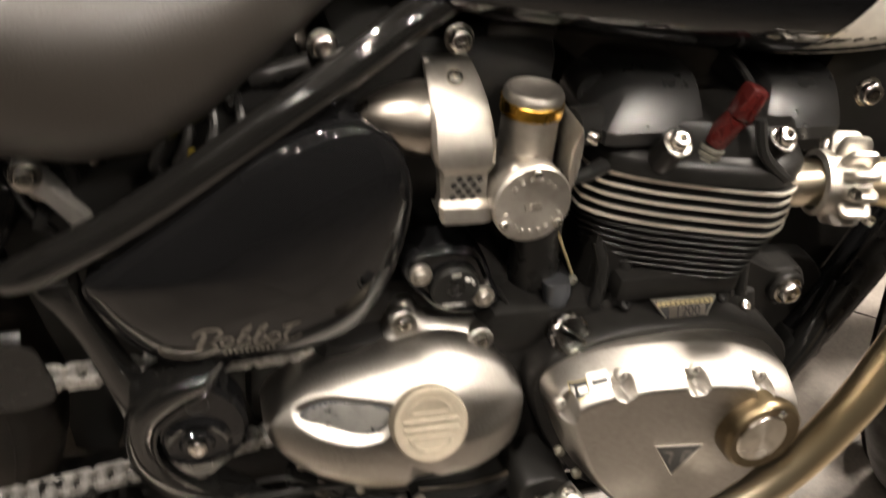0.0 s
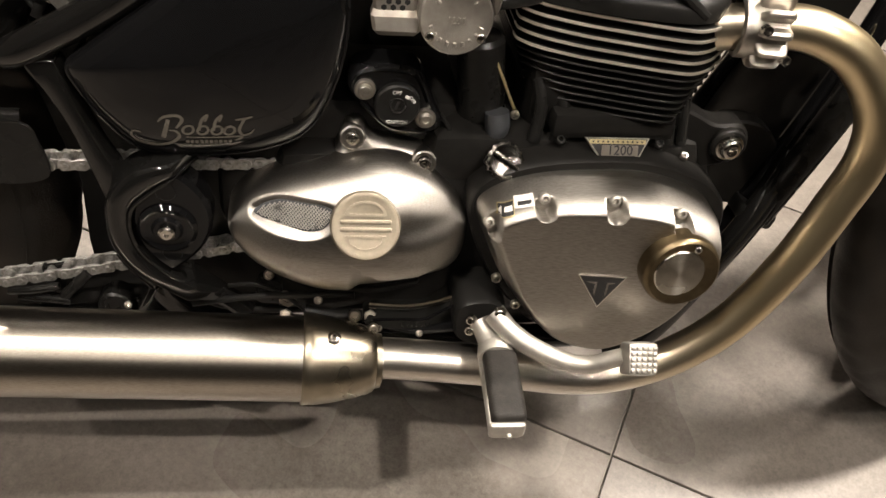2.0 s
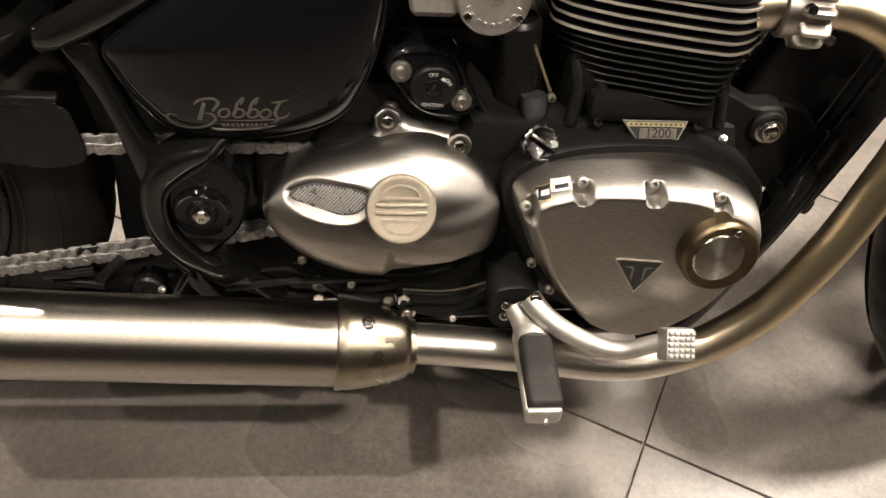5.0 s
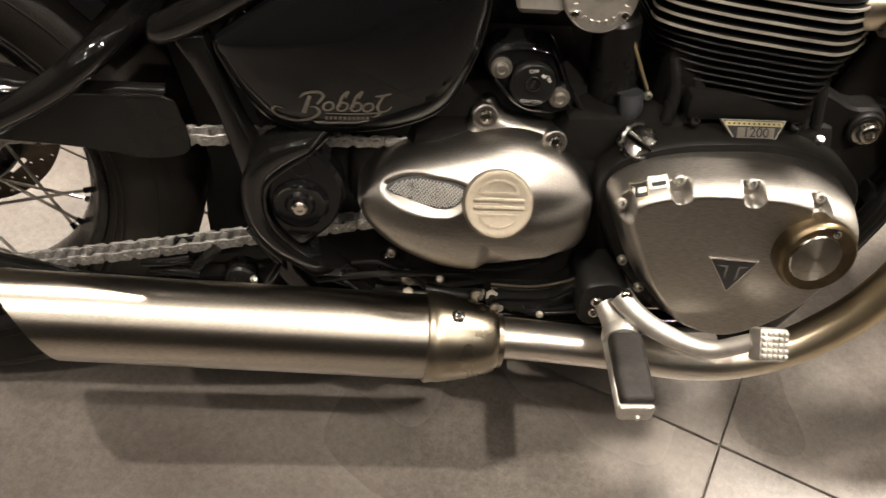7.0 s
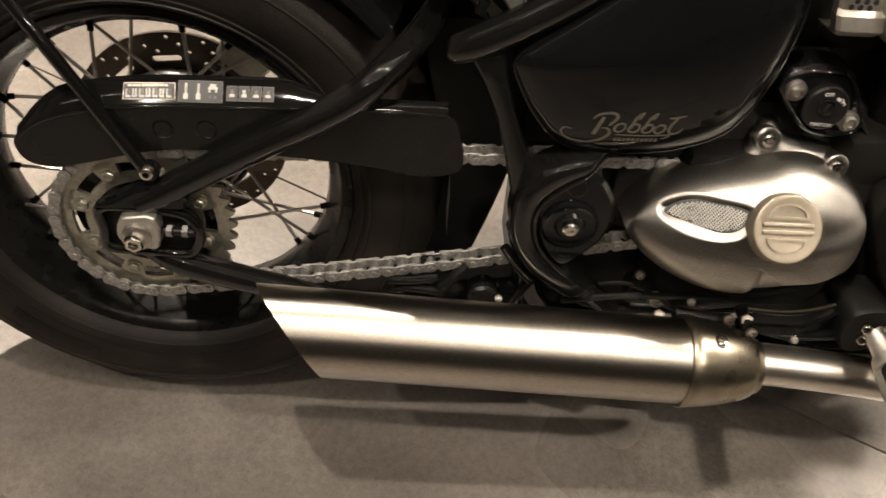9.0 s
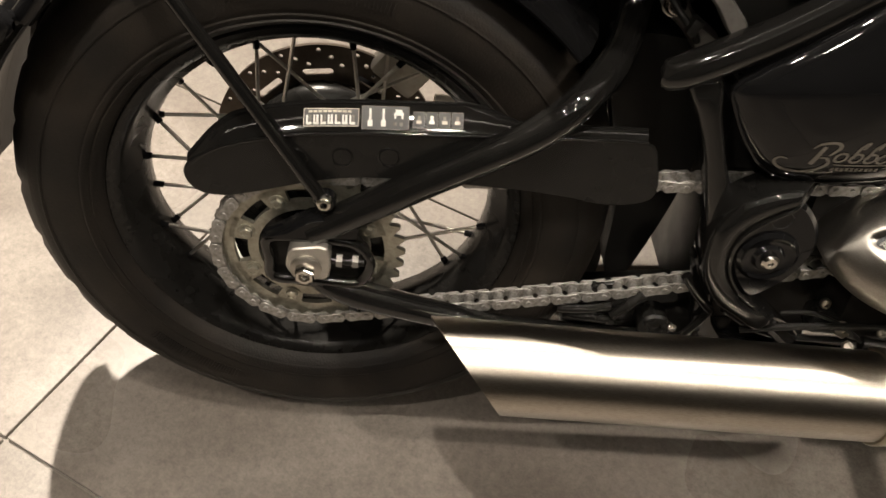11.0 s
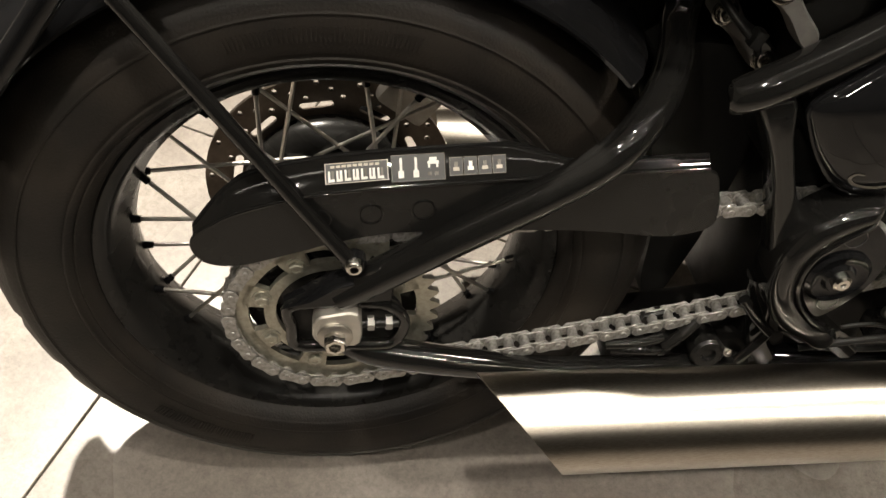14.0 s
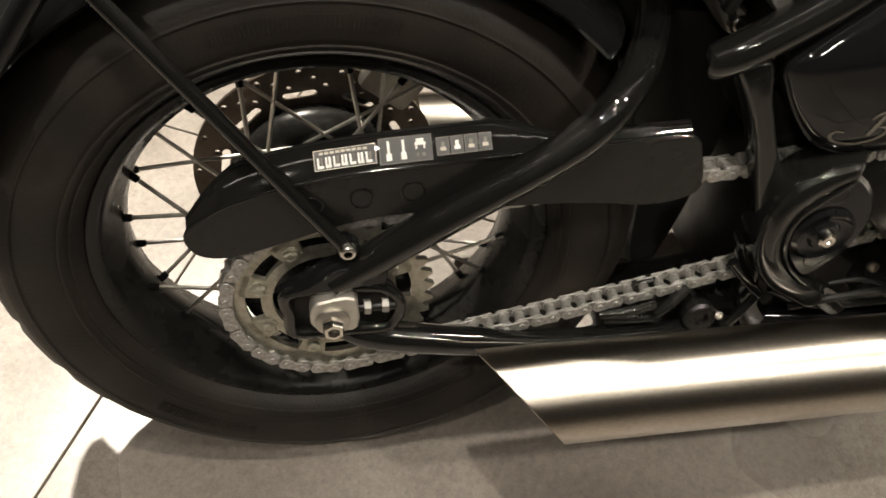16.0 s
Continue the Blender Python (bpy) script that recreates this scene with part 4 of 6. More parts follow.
part("mount_boss", lathe([(0, 0.020), (0.006, 0.020), (0.008, 0.018), (0.008, 0.0)], (1.028, -0.132, 0.4775), (0, -1, 0), 28), MATT, engine)
bolt((1.028, -0.140, 0.4775), 0.0115, 0.010, (0, -1, 0), engine, CHROME, "mount_bolt", "bright engine mounting bolt", washer=0.015)
CL = [(0.757, 0.425), (0.772, 0.448), (0.812, 0.464), (0.866, 0.470), (0.924, 0.469), (0.972, 0.455), (1.002, 0.435), (1.013, 0.408), (1.005, 0.374), (0.985, 0.328), (0.953, 0.291), (0.912, 0.267), (0.880, 0.266), (0.846, 0.278), (0.817, 0.306), (0.793, 0.340), (0.773, 0.382)]
CBOLTS = [(0.7665, 0.4235), (0.8165, 0.4565), (0.8855, 0.4595), (0.9540, 0.4500)]


def bolt_hollows(x, z, y):
    """Upright slots with a round foot cut into the shoulder, one for each bolt."""
    for bx, bz in CBOLTS:
        low = max(0.0, bz - 0.0045 - z)
        share = ease((1.05 - math.hypot(x - bx, low) / 0.0098) / 0.16)
        y += (max(y, -0.2165 - 0.10 * (bx - 0.893)) - y) * share
    return y


clutch = part("clutch_cover", cover(spline(CL, 30, True), (0.893, 0.370), -0.188, 0.050, lambda x, z: 0.0125, (-0.10, 0.03), rings=110, extra=bolt_hollows, chamfer=0.10), COVER, bike, "brushed aluminium clutch cover", sharp=60)


def surface(ob):
    """A tree of ob's faces, to lay small things on it from the right side."""
    return BVHTree.FromPolygons([v.co for v in ob.data.vertices], [p.vertices[:] for p in ob.data.polygons])


def onto(tree, x, z, miss=-0.2):
    hit, normal, _, _ = tree.ray_cast(Vector((x, -1.0, z)), Vector((0, 1, 0)))
    return (hit, normal) if hit else (Vector((x, miss, z)), Vector((0, -1, 0)))


ct = surface(clutch)
for x, z in CBOLTS:
    p, nrm = onto(ct, x, z)
    y = p.y
    bolt((x, y + 0.002, z), 0.0058, 0.007, (0, -0.92, 0.38), clutch, PALEMETAL, "cover_bolt")
for x, z in ((1.012, 0.388), (0.787, 0.341), (0.813, 0.303), (0.898, 0.262), (0.972, 0.303)):
    bolt((x, -0.190, z), 0.0055, 0.006, (0, -1, 0), clutch, ZINC, "cover_bolt")
p, nrm = onto(ct, 0.957, 0.400)
cap_y = p.y
cap_axis = (0.02, -1.0, 0.10)
cap = part("inspection_cap", lathe([(-0.010, 0.0400), (0.008, 0.0400), (0.012, 0.0385), (0.014, 0.0360), (0.013, 0.0270), (0.013, 0.0)], (0.957, cap_y - 0.002, 0.401), cap_axis, 48), BRONZE, clutch, "bronze ring with a turned aluminium disc")
p2 = Vector((0.957, cap_y - 0.002, 0.401)) + Vector(cap_axis).normalized() * 0.013
part("turned_disc", lathe([(-0.004, 0.0262), (0.0010, 0.0262), (0.0022, 0.0250), (0.0024, 0.018), (0.0024, 0.0)], p2 + Vector((-0.004, 0, 0.001)), cap_axis, 48), turned_metal(), clutch, "turned aluminium disc with a radial sheen")
for a in (78, -98):
    q = p2 + Vector((0.0325 * math.cos(radians(a)), 0, 0.0325 * math.sin(radians(a))))
    bolt(tuple(q), 0.0040, 0.0035, cap_axis, clutch, CHROME, "cap_screw")


def laid(tree, line, lift, mat, parent, name, label=""):
    """A thin shape of (x, z) corners laid on a surface; one with four corners bends with it."""
    bm = bmesh.new()
    if len(line) == 4:
        a, b, c, d = (Vector(q) for q in line)
        grid = []
        for v in range(5):
            row = []
            for u in range(9):
                q = a.lerp(b, u / 8).lerp(d.lerp(c, u / 8), v / 4)
                p, nrm = onto(tree, q.x, q.y)
                row.append(bm.verts.new(p + nrm * (lift if 0 < u < 8 and 0 < v < 4 else lift * 0.8)))
            grid.append(row)
        for lo, hi in zip(grid, grid[1:]):
            for u in range(8):
                bm.faces.new((lo[u], lo[u + 1], hi[u + 1], hi[u]))
        return part(name, bm, mat, parent, label)
    top, low = [], []
    for x, z in line:
        p, nrm = onto(tree, x, z)
        top.append(bm.verts.new(p + nrm * lift))
        low.append(bm.verts.new(p - nrm * 0.001))
    bm.faces.new(top)
    for i in range(len(top)):
        bm.faces.new((low[i], low[(i + 1) % len(low)], top[(i + 1) % len(top)], top[i]))
    return part(name, bm, mat, parent, label, smooth=False)


TRI = [(0.8615, 0.3812), (0.9070, 0.3812), (0.8860, 0.3430)]
badge = laid(ct, [(0.8595, 0.3825), (0.9090, 0.3825), (0.8860, 0.3405)], 0.0014, CHROME, clutch, "triangle_badge", "small black triangular badge with a bright edge")
laid(ct, TRI, 0.0018, DARKPRINT_HOLE, clutch, "badge_field")
laid(ct, [(0.8690, 0.3745), (0.8805, 0.3745), (0.8805, 0.3560), (0.8785, 0.3600), (0.8785, 0.3718)], 0.0021, GREYPRINT, clutch, "badge_panel")
laid(ct, [(0.8905, 0.3745), (0.8995, 0.3745), (0.8925, 0.3718), (0.8925, 0.3600), (0.8905, 0.3560)], 0.0021, GREYPRINT, clutch, "badge_panel")
laid(ct, [(0.7720, 0.4355), (0.7875, 0.4430), (0.7883, 0.4505), (0.7730, 0.4430)], 0.0012, STRAW, clutch, "oil_sticker", "small black oil sticker with white marks and a pale edge")
laid(ct, [(0.7731, 0.4368), (0.7869, 0.4436), (0.7875, 0.4497), (0.7737, 0.4429)], 0.0015, DARKPRINT_HOLE, clutch, "sticker_field")
laid(ct, [(0.7740, 0.4380), (0.7767, 0.4393), (0.7771, 0.4435), (0.7745, 0.4422)], 0.0018, WHITE, clutch, "sticker_bar")
laid(ct, [(0.7787, 0.4415), (0.7860, 0.4450), (0.7863, 0.4475), (0.7790, 0.4440)], 0.0018, WHITE, clutch, "sticker_bar")
laid(ct, [(0.7880, 0.4468), (0.8060, 0.4528), (0.8066, 0.4576), (0.7886, 0.4518)], 0.0012, WHITE, clutch, "oil_sticker", "small white oil sticker")
laid(ct, [(0.7912, 0.4488), (0.8040, 0.4531), (0.8043, 0.4548), (0.7915, 0.4505)], 0.0018, DARKPRINT_HOLE, clutch, "sticker_bar")

# sprocket cover
SP = [(0.506, 0.380), (0.524, 0.416), (0.563, 0.440), (0.612, 0.456), (0.655, 0.464), (0.697, 0.456), (0.730, 0.434), (0.752, 0.405), (0.757, 0.372), (0.750, 0.344), (0.724, 0.327), (0.684, 0.317), (0.640, 0.312), (0.591, 0.315), (0.549, 0.331), (0.518, 0.354)]
LUGS = [(0.560, 0.425), (0.590, 0.445), (0.612, 0.460), (0.618, 0.478), (0.624, 0.490), (0.637, 0.494), (0.648, 0.488), (0.656, 0.478), (0.690, 0.470), (0.704, 0.466), (0.716, 0.458), (0.722, 0.440), (0.738, 0.415), (0.70, 0.35), (0.60, 0.35)]
MESHL = [(0.534, 0.410), (0.547, 0.4205), (0.566, 0.4265), (0.590, 0.4280), (0.611, 0.4265), (0.612, 0.4180), (0.604, 0.4085), (0.590, 0.4035), (0.570, 0.4025), (0.549, 0.4050)]
ml = [tuple(q) for q in spline(MESHL, 4, True)]


def sprocket_shell():
    """The domed cover with its scooped pocket for the mesh and a soft groove beyond the boss."""
    bm = shell(spline(SP, 18, True), (0.640, 0.378), -0.132, 0.079, 2.45, 0.03, (0.0, 0.11), 130)
    rim = np.array(spline(MESHL, 30, True))
    for v in bm.verts:
        x, z = v.co.x, v.co.z
        if v.co.y > -0.131 or not 0.50 < x < 0.76:
            continue
        q = np.linalg.norm(rim - (x, z), axis=1).min() * (1 if within(x, z, ml) else -1)
        v.co.y += 0.0075 * ease((q + 0.0055) / 0.0075) + 0.0080 * ease(q / 0.008)
        v.co.y += 0.0016 * ease((x - 0.668) / 0.02) * (math.exp(-((z - 0.408) / 0.009) ** 2) - 0.7 * math.exp(-((z - 0.388) / 0.010) ** 2))
        step = 0.3515 + 0.75 * max(0.0, 0.661 - x) + 0.30 * max(0.0, x - 0.70)
        v.co.y += 0.0095 * ease((x - 0.628) / 0.016) * ease((step - z) / 0.0022) * ease((0.752 - x) / 0.05)
    return bm


spc = part("sprocket_cover", sprocket_shell(), COVER, bike, "brushed aluminium sprocket cover", sharp=60)
part("cover_lug", cover(spline(LUGS, 8, True), (0.668, 0.420), -0.112, 0.040, lambda x, z: 0.014, (0.05, 0.42), rings=30), COVER, spc, sharp=60)
for x, z in ((0.632, 0.4755), (0.7050, 0.4530)):
    part("lug_boss", lathe([(-0.02, 0.0125), (0.004, 0.0125), (0.0055, 0.0110), (0.0055, 0.0075), (0.002, 0.0072)], (x, -0.1320 - (0.008 if x > 0.68 else 0.0), z), (0, -1, 0.25), 28), COVER, spc)
    bolt((x, -0.1330 - (0.008 if x > 0.68 else 0.0), z), 0.0070, 0.007, (0, -1, 0.1), spc, CHROME, "cover_bolt")
bolt((0.735, -0.130, 0.300), 0.006, 0.006, (0, -1, 0), spc, CAST, "cover_bolt")
stt = surface(spc)
BN = pose(0.644, -0.2085, 0.4215, 90 - 33, 0, 0)
boss = lathe([(-0.026, 0.0345), (0.000, 0.0345), (0.0026, 0.0330), (0.0032, 0.0305), (0.0026, 0.0285), (0.0024, 0.0)], (0, 0, 0), (0, 0, 1), 56)
boss.transform(BN)
part("round_boss", boss, PALE, spc, "round cast boss with raised bars")
for v in (0.0040, -0.0035):
    bm = box((0, v, 0.0028), (0.050, 0.0040, 0.0034), 0.0010)
    bm.transform(BN)
    part("raised_bar", bm, PALE, spc)
for s in (1, -1):
    arc = [(0.0205 * math.cos(radians(a)), s * (0.0095 + 0.0150 * math.sin(radians(a)))) for a in range(0, 181, 15)]
    arc2 = [(u * 0.80, s * (0.0118 + 0.0105 * math.sin(radians(a)))) for (u, v), a in zip(arc, range(0, 181, 15))]
    bm = bmesh.new()
    o1, i1, o0, i0 = ([bm.verts.new((u, v, h)) for u, v in q] for q, h in ((arc, 0.0046), (arc2, 0.0046), (arc, 0.0020), (arc2, 0.0020)))
    for i in range(len(arc)):
        j = (i + 1) % len(arc)
        for q in ((o1[i], o1[j], i1[j], i1[i]), (o0[i], o0[j], o1[j], o1[i]), (i0[i], i0[j], i1[j], i1[i])):
            bm.faces.new(q)
    bm.transform(BN)
    part("raised_arc", bm, PALE, spc)
deep_pts = [onto(stt, x, z)[0] for x, z in inset(ml, 0.0012)]
fit = np.linalg.lstsq(np.array([(p.x, p.z, 1.0) for p in deep_pts]), np.array([p.y for p in deep_pts]), rcond=None)[0]


def mesh_at(x, z, out):
    return Vector((x, fit[0] * x + fit[1] * z + fit[2] - out, z))


# dark sheet standing for the unlit hollow behind the wires
bm = bmesh.new()
bm.faces.new([bm.verts.new(mesh_at(x, z, 0.0016)) for x, z in inset(ml, 0.0006)])
part("mesh_backing", bm, HOSE, spc, smooth=False)
bm = bmesh.new()


mll = [tuple(q) for q in inset(ml, 0.0018)]
for sgn in (1, -1):
    for k in range(-22, 40):
        run = []
        for s in range(60):
            x = 0.530 + s * 0.0016
            z = 0.390 + sgn * (x - 0.575) * 1.0 + k * 0.0032 - 0.02
            if within(x, z, mll):
                run.append(tuple(mesh_at(x, z, 0.0024 + 0.0003 * sgn)))
            elif len(run) > 1:
                break
            else:
                run = []
        if len(run) > 1:
            tube([run[0], run[len(run) // 2], run[-1]] if len(run) > 2 else run, 0.00058, 4, 1, bm)
part("wire_mesh", bm, SPOKE, spc, "fine bright wire mesh")

# cylinder barrel and head
barrel = bmesh.new()
box((0.885, 0.0, 0.560), (0.165, 0.260, 0.200), 0.030, bm=barrel)
barrel = part("cylinder_block", barrel, MATT, bike, "black finned cylinder block with polished fin edges")


def fin_line(grow):
    """Half outline of a fin in (x, y), from the rear round the right side to the front."""
    q = [(0.792 - grow, 0.10), (0.790 - grow, -0.085), (0.797 - grow, -0.118 - grow), (0.832, -0.143 - grow), (0.880, -0.160 - grow), (0.925, -0.173 - grow), (0.948, -0.174 - grow), (0.970 + grow * 0.7, -0.155 - grow), (0.986 + grow, -0.115), (0.990 + grow, 0.10)]
    return [tuple(v) for v in spline(q, 5)]


def fin(z, grow, thick, name, mat):
    line = fin_line(grow)
    bm = bmesh.new()
    rings = []
    small = inset(line, 0.0008)
    for zz, ln in ((z - thick / 2, small), (z - thick / 2 + 0.0007, line), (z + thick / 2 - 0.0007, line), (z + thick / 2, small)):
        rings.append([bm.verts.new((q[0], q[1], zz)) for q in ln])
    for a, b in zip(rings, rings[1:]):
        for i in range(len(a)):
            bm.faces.new((a[i], a[(i + 1) % len(a)], b[(i + 1) % len(b)], b[i]))
    bm.faces.new(rings[0][::-1])
    bm.faces.new(rings[-1])
    return part(name, bm, mat, barrel)


for k in range(5):
    z = 0.5805 + k * 0.0107
    fin(z, 0.004, 0.0030, "cooling_fin", MATT)
    line = fin_line(0.0045)[6:-4]
    inn = fin_line(0.0005)[6:-4]
    bm = bmesh.new()
    rr = [[bm.verts.new((q[0], q[1], z + dz)) for q in ln] for ln, dz in ((inn, -0.0014), (line, -0.0014), (line, 0.0014), (inn, 0.0014))]
    for a, b in zip(rr, rr[1:]):
        for i in range(len(a) - 1):
            bm.faces.new((a[i], a[i + 1], b[i + 1], b[i]))
    part("fin_edge", bm, POLISHED, barrel, "polished fin edge")
for k in range(7):
    fin(0.5705 - k * 0.0092, 0.001 - 0.0030 * k, 0.0024, "cooling_fin", MATT)
part("barrel_skirt", box((0.895, -0.120, 0.502), (0.130, 0.06, 0.030), 0.008), MATT, barrel)
for x in (0.815, 0.838, 0.958, 0.972):
    part("barrel_rib", tube([(x, -0.118, 0.540), (x + (0.005 if x < 0.9 else -0.002), -0.130, 0.515), (x, -0.140, 0.480)], 0.007, 10, 4), SATIN, barrel)
PLM = facing(0.8955, -0.1640, 0.4890, 24)
TRAP = [(-0.0335, 0.0095), (0.0335, 0.0095), (0.0250, -0.0090), (-0.0190, -0.0090)]
for name, grow, lift, mat, label in (("number_plate_badge", 1.0, 0.0, ZINC, "small badge with a pale dotted band and the number 1200"), ("badge_ground", 0.93, 0.0006, DARKPRINT_HOLE, "")):
    bm = bmesh.new()
    low, top = ([bm.verts.new((u * grow, v * grow, h)) for u, v in TRAP] for h in (-0.006, lift))
    bm.faces.new(top)
    for i in range(4):
        bm.faces.new((low[i], low[(i + 1) % 4], top[(i + 1) % 4], top[i]))
    bm.transform(PLM)
    part(name, bm, mat, barrel, label, smooth=False)
bm = box((0.0, 0.0060, 0.0008), (0.0585, 0.0045, 0.0010))
bm.transform(PLM)
part("badge_band", bm, STRAW, barrel, smooth=False)
for k in range(11):
    bm = box((-0.0255 + k * 0.0051, 0.0060, 0.0014), (0.0018, 0.0018, 0.0006))
    bm.transform(PLM)
    part("band_dot", bm, DARKPRINT_HOLE, barrel, smooth=False)
bm = box((0.003, -0.0030, 0.0008), (0.038, 0.0105, 0.0010))
bm.transform(PLM)
part("badge_field", bm, SATINGREY, barrel, smooth=False)
words("1200", 0.0135, PLM @ pose(0.003, -0.0030, 0.0014), DARKPRINT_HOLE, barrel, "badge_number")
head = bmesh.new()
hl = [(0.785, -0.05), (0.783, -0.095), (0.800, -0.135), (0.850, -0.160), (0.920, -0.175), (0.955, -0.170), (0.980, -0.140), (0.990, -0.06), (0.990, 0.12), (0.785, 0.12)]
rr = []
line = [tuple(q) for q in spline(hl, 4, True)]
for z, d in ((0.628, 0.0), (0.640, 0.0), (0.646, 0.004), (0.650, 0.012), (0.672, 0.018), (0.676, 0.022)):
    rr.append([head.verts.new((q[0], q[1], z)) for q in (inset(line, d) if d else line)])
for a, b in zip(rr, rr[1:]):
    for i in range(len(a)):
        head.faces.new((a[i], a[(i + 1) % len(a)], b[(i + 1) % len(b)], b[i]))
head.faces.new(rr[0][::-1])
head.faces.new(rr[-1])
head = part("cylinder_head", head, MATT, bike, "matt black cylinder head")
for x, half, rear_slope, front_slope in ((0.8295, 0.0475, 0.0260, 0.0040), (0.9710, 0.0415, 0.0110, 0.0020)):
    bm = bmesh.new()
    rr = []
    for z, k in ((0.655, 0.0), (0.665, 0.0), (0.667, -0.03), (0.669, 0.02), (0.677, 0.20), (0.688, 0.55), (0.694, 0.78), (0.6985, 1.0), (0.7005, 1.22)):
        xa, xb = x - half + rear_slope * k, x + half - front_slope * k
        y0, y1 = -0.142 + 0.024 * k, -0.040
        rr.append([bm.verts.new(v) for v in ((xa + 0.012, y0, z), (xb - 0.012, y0, z), (xb - 0.0035, y0 + 0.0035, z), (xb, y0 + 0.012, z), (xb, y1, z), (xa, y1, z), (xa, y0 + 0.012, z), (xa + 0.0035, y0 + 0.0035, z))])
    for a, b in zip(rr, rr[1:]):
        for i in range(8):
            bm.faces.new((a[i], a[(i + 1) % 8], b[(i + 1) % 8], b[i]))
    bm.faces.new(rr[-1])
    bm.faces.new(rr[0][::-1])
    part("rocker_cover", bm, ROCKER, head, "dark satin rocker cover", sharp=24)
for x in (0.837, 0.936):
    part("bolt_tower", lathe([(-0.03, 0.013), (-0.004, 0.012), (0.0, 0.010)], (x, -0.160, 0.668), (0, -0.5, 0.86), 16), MATT, head)
    bolt((x, -0.162, 0.668), 0.0090, 0.010, (0, -0.5, 0.86), head, CHROME, "head_bolt", washer=0.0125)
part("plug_boot", tube([(0.880, -0.150, 0.660), (0.884, -0.152, 0.672), (0.890, -0.155, 0.686)], [0.0095, 0.0105, 0.0100], 16), RED, head, "dark red spark plug boot")
part("plug_cap", box((0.895, -0.156, 0.700), (0.019, 0.018, 0.030), 0.004, (0, 18, 0)), RED, head, "dark red spark plug cap")
part("cap_rib", box((0.897, -0.166, 0.700), (0.004, 0.004, 0.026), 0.0015, (0, 18, 0)), RED, head)
for k in range(3):
    part("plug_coil", lathe([(-0.0022, 0.0105), (-0.0015, 0.0120), (0.0015, 0.0120), (0.0022, 0.0105)], (0.8765 + 0.0012 * k, -0.149, 0.6450 + 0.0052 * k), (0.25, 0, 1), 18), ZINC, head)
part("plug_lead", tube([(0.898, -0.150, 0.712), (0.897, -0.12, 0.720), (0.893, -0.06, 0.722)], 0.0035, 8), PLASTIC, head)
part("head_pipe_stub", tube([(0.905, -0.165, 0.690), (0.915, -0.172, 0.660), (0.945, -0.172, 0.635)], 0.005, 8), PLASTIC, head)

# ---- side panel ----
PANEL = [(0.374, 0.549), (0.397, 0.570), (0.452, 0.612), (0.502, 0.655), (0.546, 0.678), (0.579, 0.682), (0.605, 0.666), (0.621, 0.635), (0.624, 0.598), (0.614, 0.541), (0.588, 0.488), (0.541, 0.464), (0.475, 0.456), (0.428, 0.464), (0.399, 0.493), (0.379, 0.528)]
panel = part("side_panel", shell(spline(PANEL, 12, True), (0.510, 0.566), -0.139, 0.026, 1.75, 0.04, (0.0, 0.0), 36), GLOSS, bike, "glossy black side panel with a grey script decal", sharp=70)
edge = [tuple(q) for q in spline(PANEL, 7, True)]
part("panel_rim", tube([(x, -0.1390, z) for x, z in edge + edge[:1]], 0.0024, 8, 1), GLOSS, panel)
pt = surface(panel)


def stroke(pts, w, mat, parent, tree, name="script_stroke", lift=0.0006):
    """A flat ribbon of the width w (a list: a width at each point) laid along (x, z) points on a surface."""
    ws = list(w) if isinstance(w, (list, tuple)) else [w] * len(pts)
    line = spline([(*p, q) for p, q in zip(pts, ws)], 6)
    bm = bmesh.new()
    rows = []
    for i, q in enumerate(line):
        t = line[min(i + 1, len(line) - 1)][:2] - line[max(i - 1, 0)][:2]
        t = t / (np.linalg.norm(t) + 1e-9)
        o = np.array((-t[1], t[0])) * q[2] / 2
        row = []
        for e in (-1, 1):
            p, nrm = onto(tree, q[0] + e * o[0], q[1] + e * o[1])
            row.append(bm.verts.new(p + nrm * lift))
        rows.append(row)
    for a, b in zip(rows, rows[1:]):
        bm.faces.new((a[0], a[1], b[1], b[0]))
    return part(name, bm, mat, parent)


# a swash, rings, slanted strokes and bars in place of the maker's script
stroke([(0.4330, 0.4880), (0.4260, 0.4885), (0.4235, 0.4825), (0.4300, 0.4760), (0.4450, 0.4735), (0.4590, 0.4770), (0.4680, 0.4855), (0.4655, 0.4925), (0.4590, 0.4930)], [0.0012, 0.0020, 0.0026, 0.0030, 0.0032, 0.0034, 0.0034, 0.0026, 0.0014], GREYPRINT, panel, pt)
stroke([(0.4535, 0.4840), (0.4560, 0.4930), (0.4600, 0.5060)], [0.0044, 0.0042, 0.0034], GREYPRINT, panel, pt)
stroke([(0.4500, 0.5025), (0.4560, 0.5085), (0.4680, 0.5110), (0.4725, 0.5060), (0.4660, 0.4960)], [0.0014, 0.0028, 0.0032, 0.0034, 0.0022], GREYPRINT, panel, pt)


def ring(x, z, rx, rz, w):
    stroke([(x + rx * math.cos(a) + 0.25 * rz * math.sin(a), z + rz * math.sin(a)) for a in (2 * math.pi * k / 10 + 0.4 for k in range(11))], w, GREYPRINT, panel, pt, "script_ring")


for x in (0.4770, 0.4905, 0.5035, 0.5150):
    ring(x, 0.4945, 0.0048, 0.0052, 0.0026)
for x in (0.4870, 0.5000):
    stroke([(x, 0.4940), (x + 0.0030, 0.5060), (x + 0.0090, 0.5130), (x + 0.0060, 0.5050)], [0.0026, 0.0030, 0.0028, 0.0016], GREYPRINT, panel, pt)
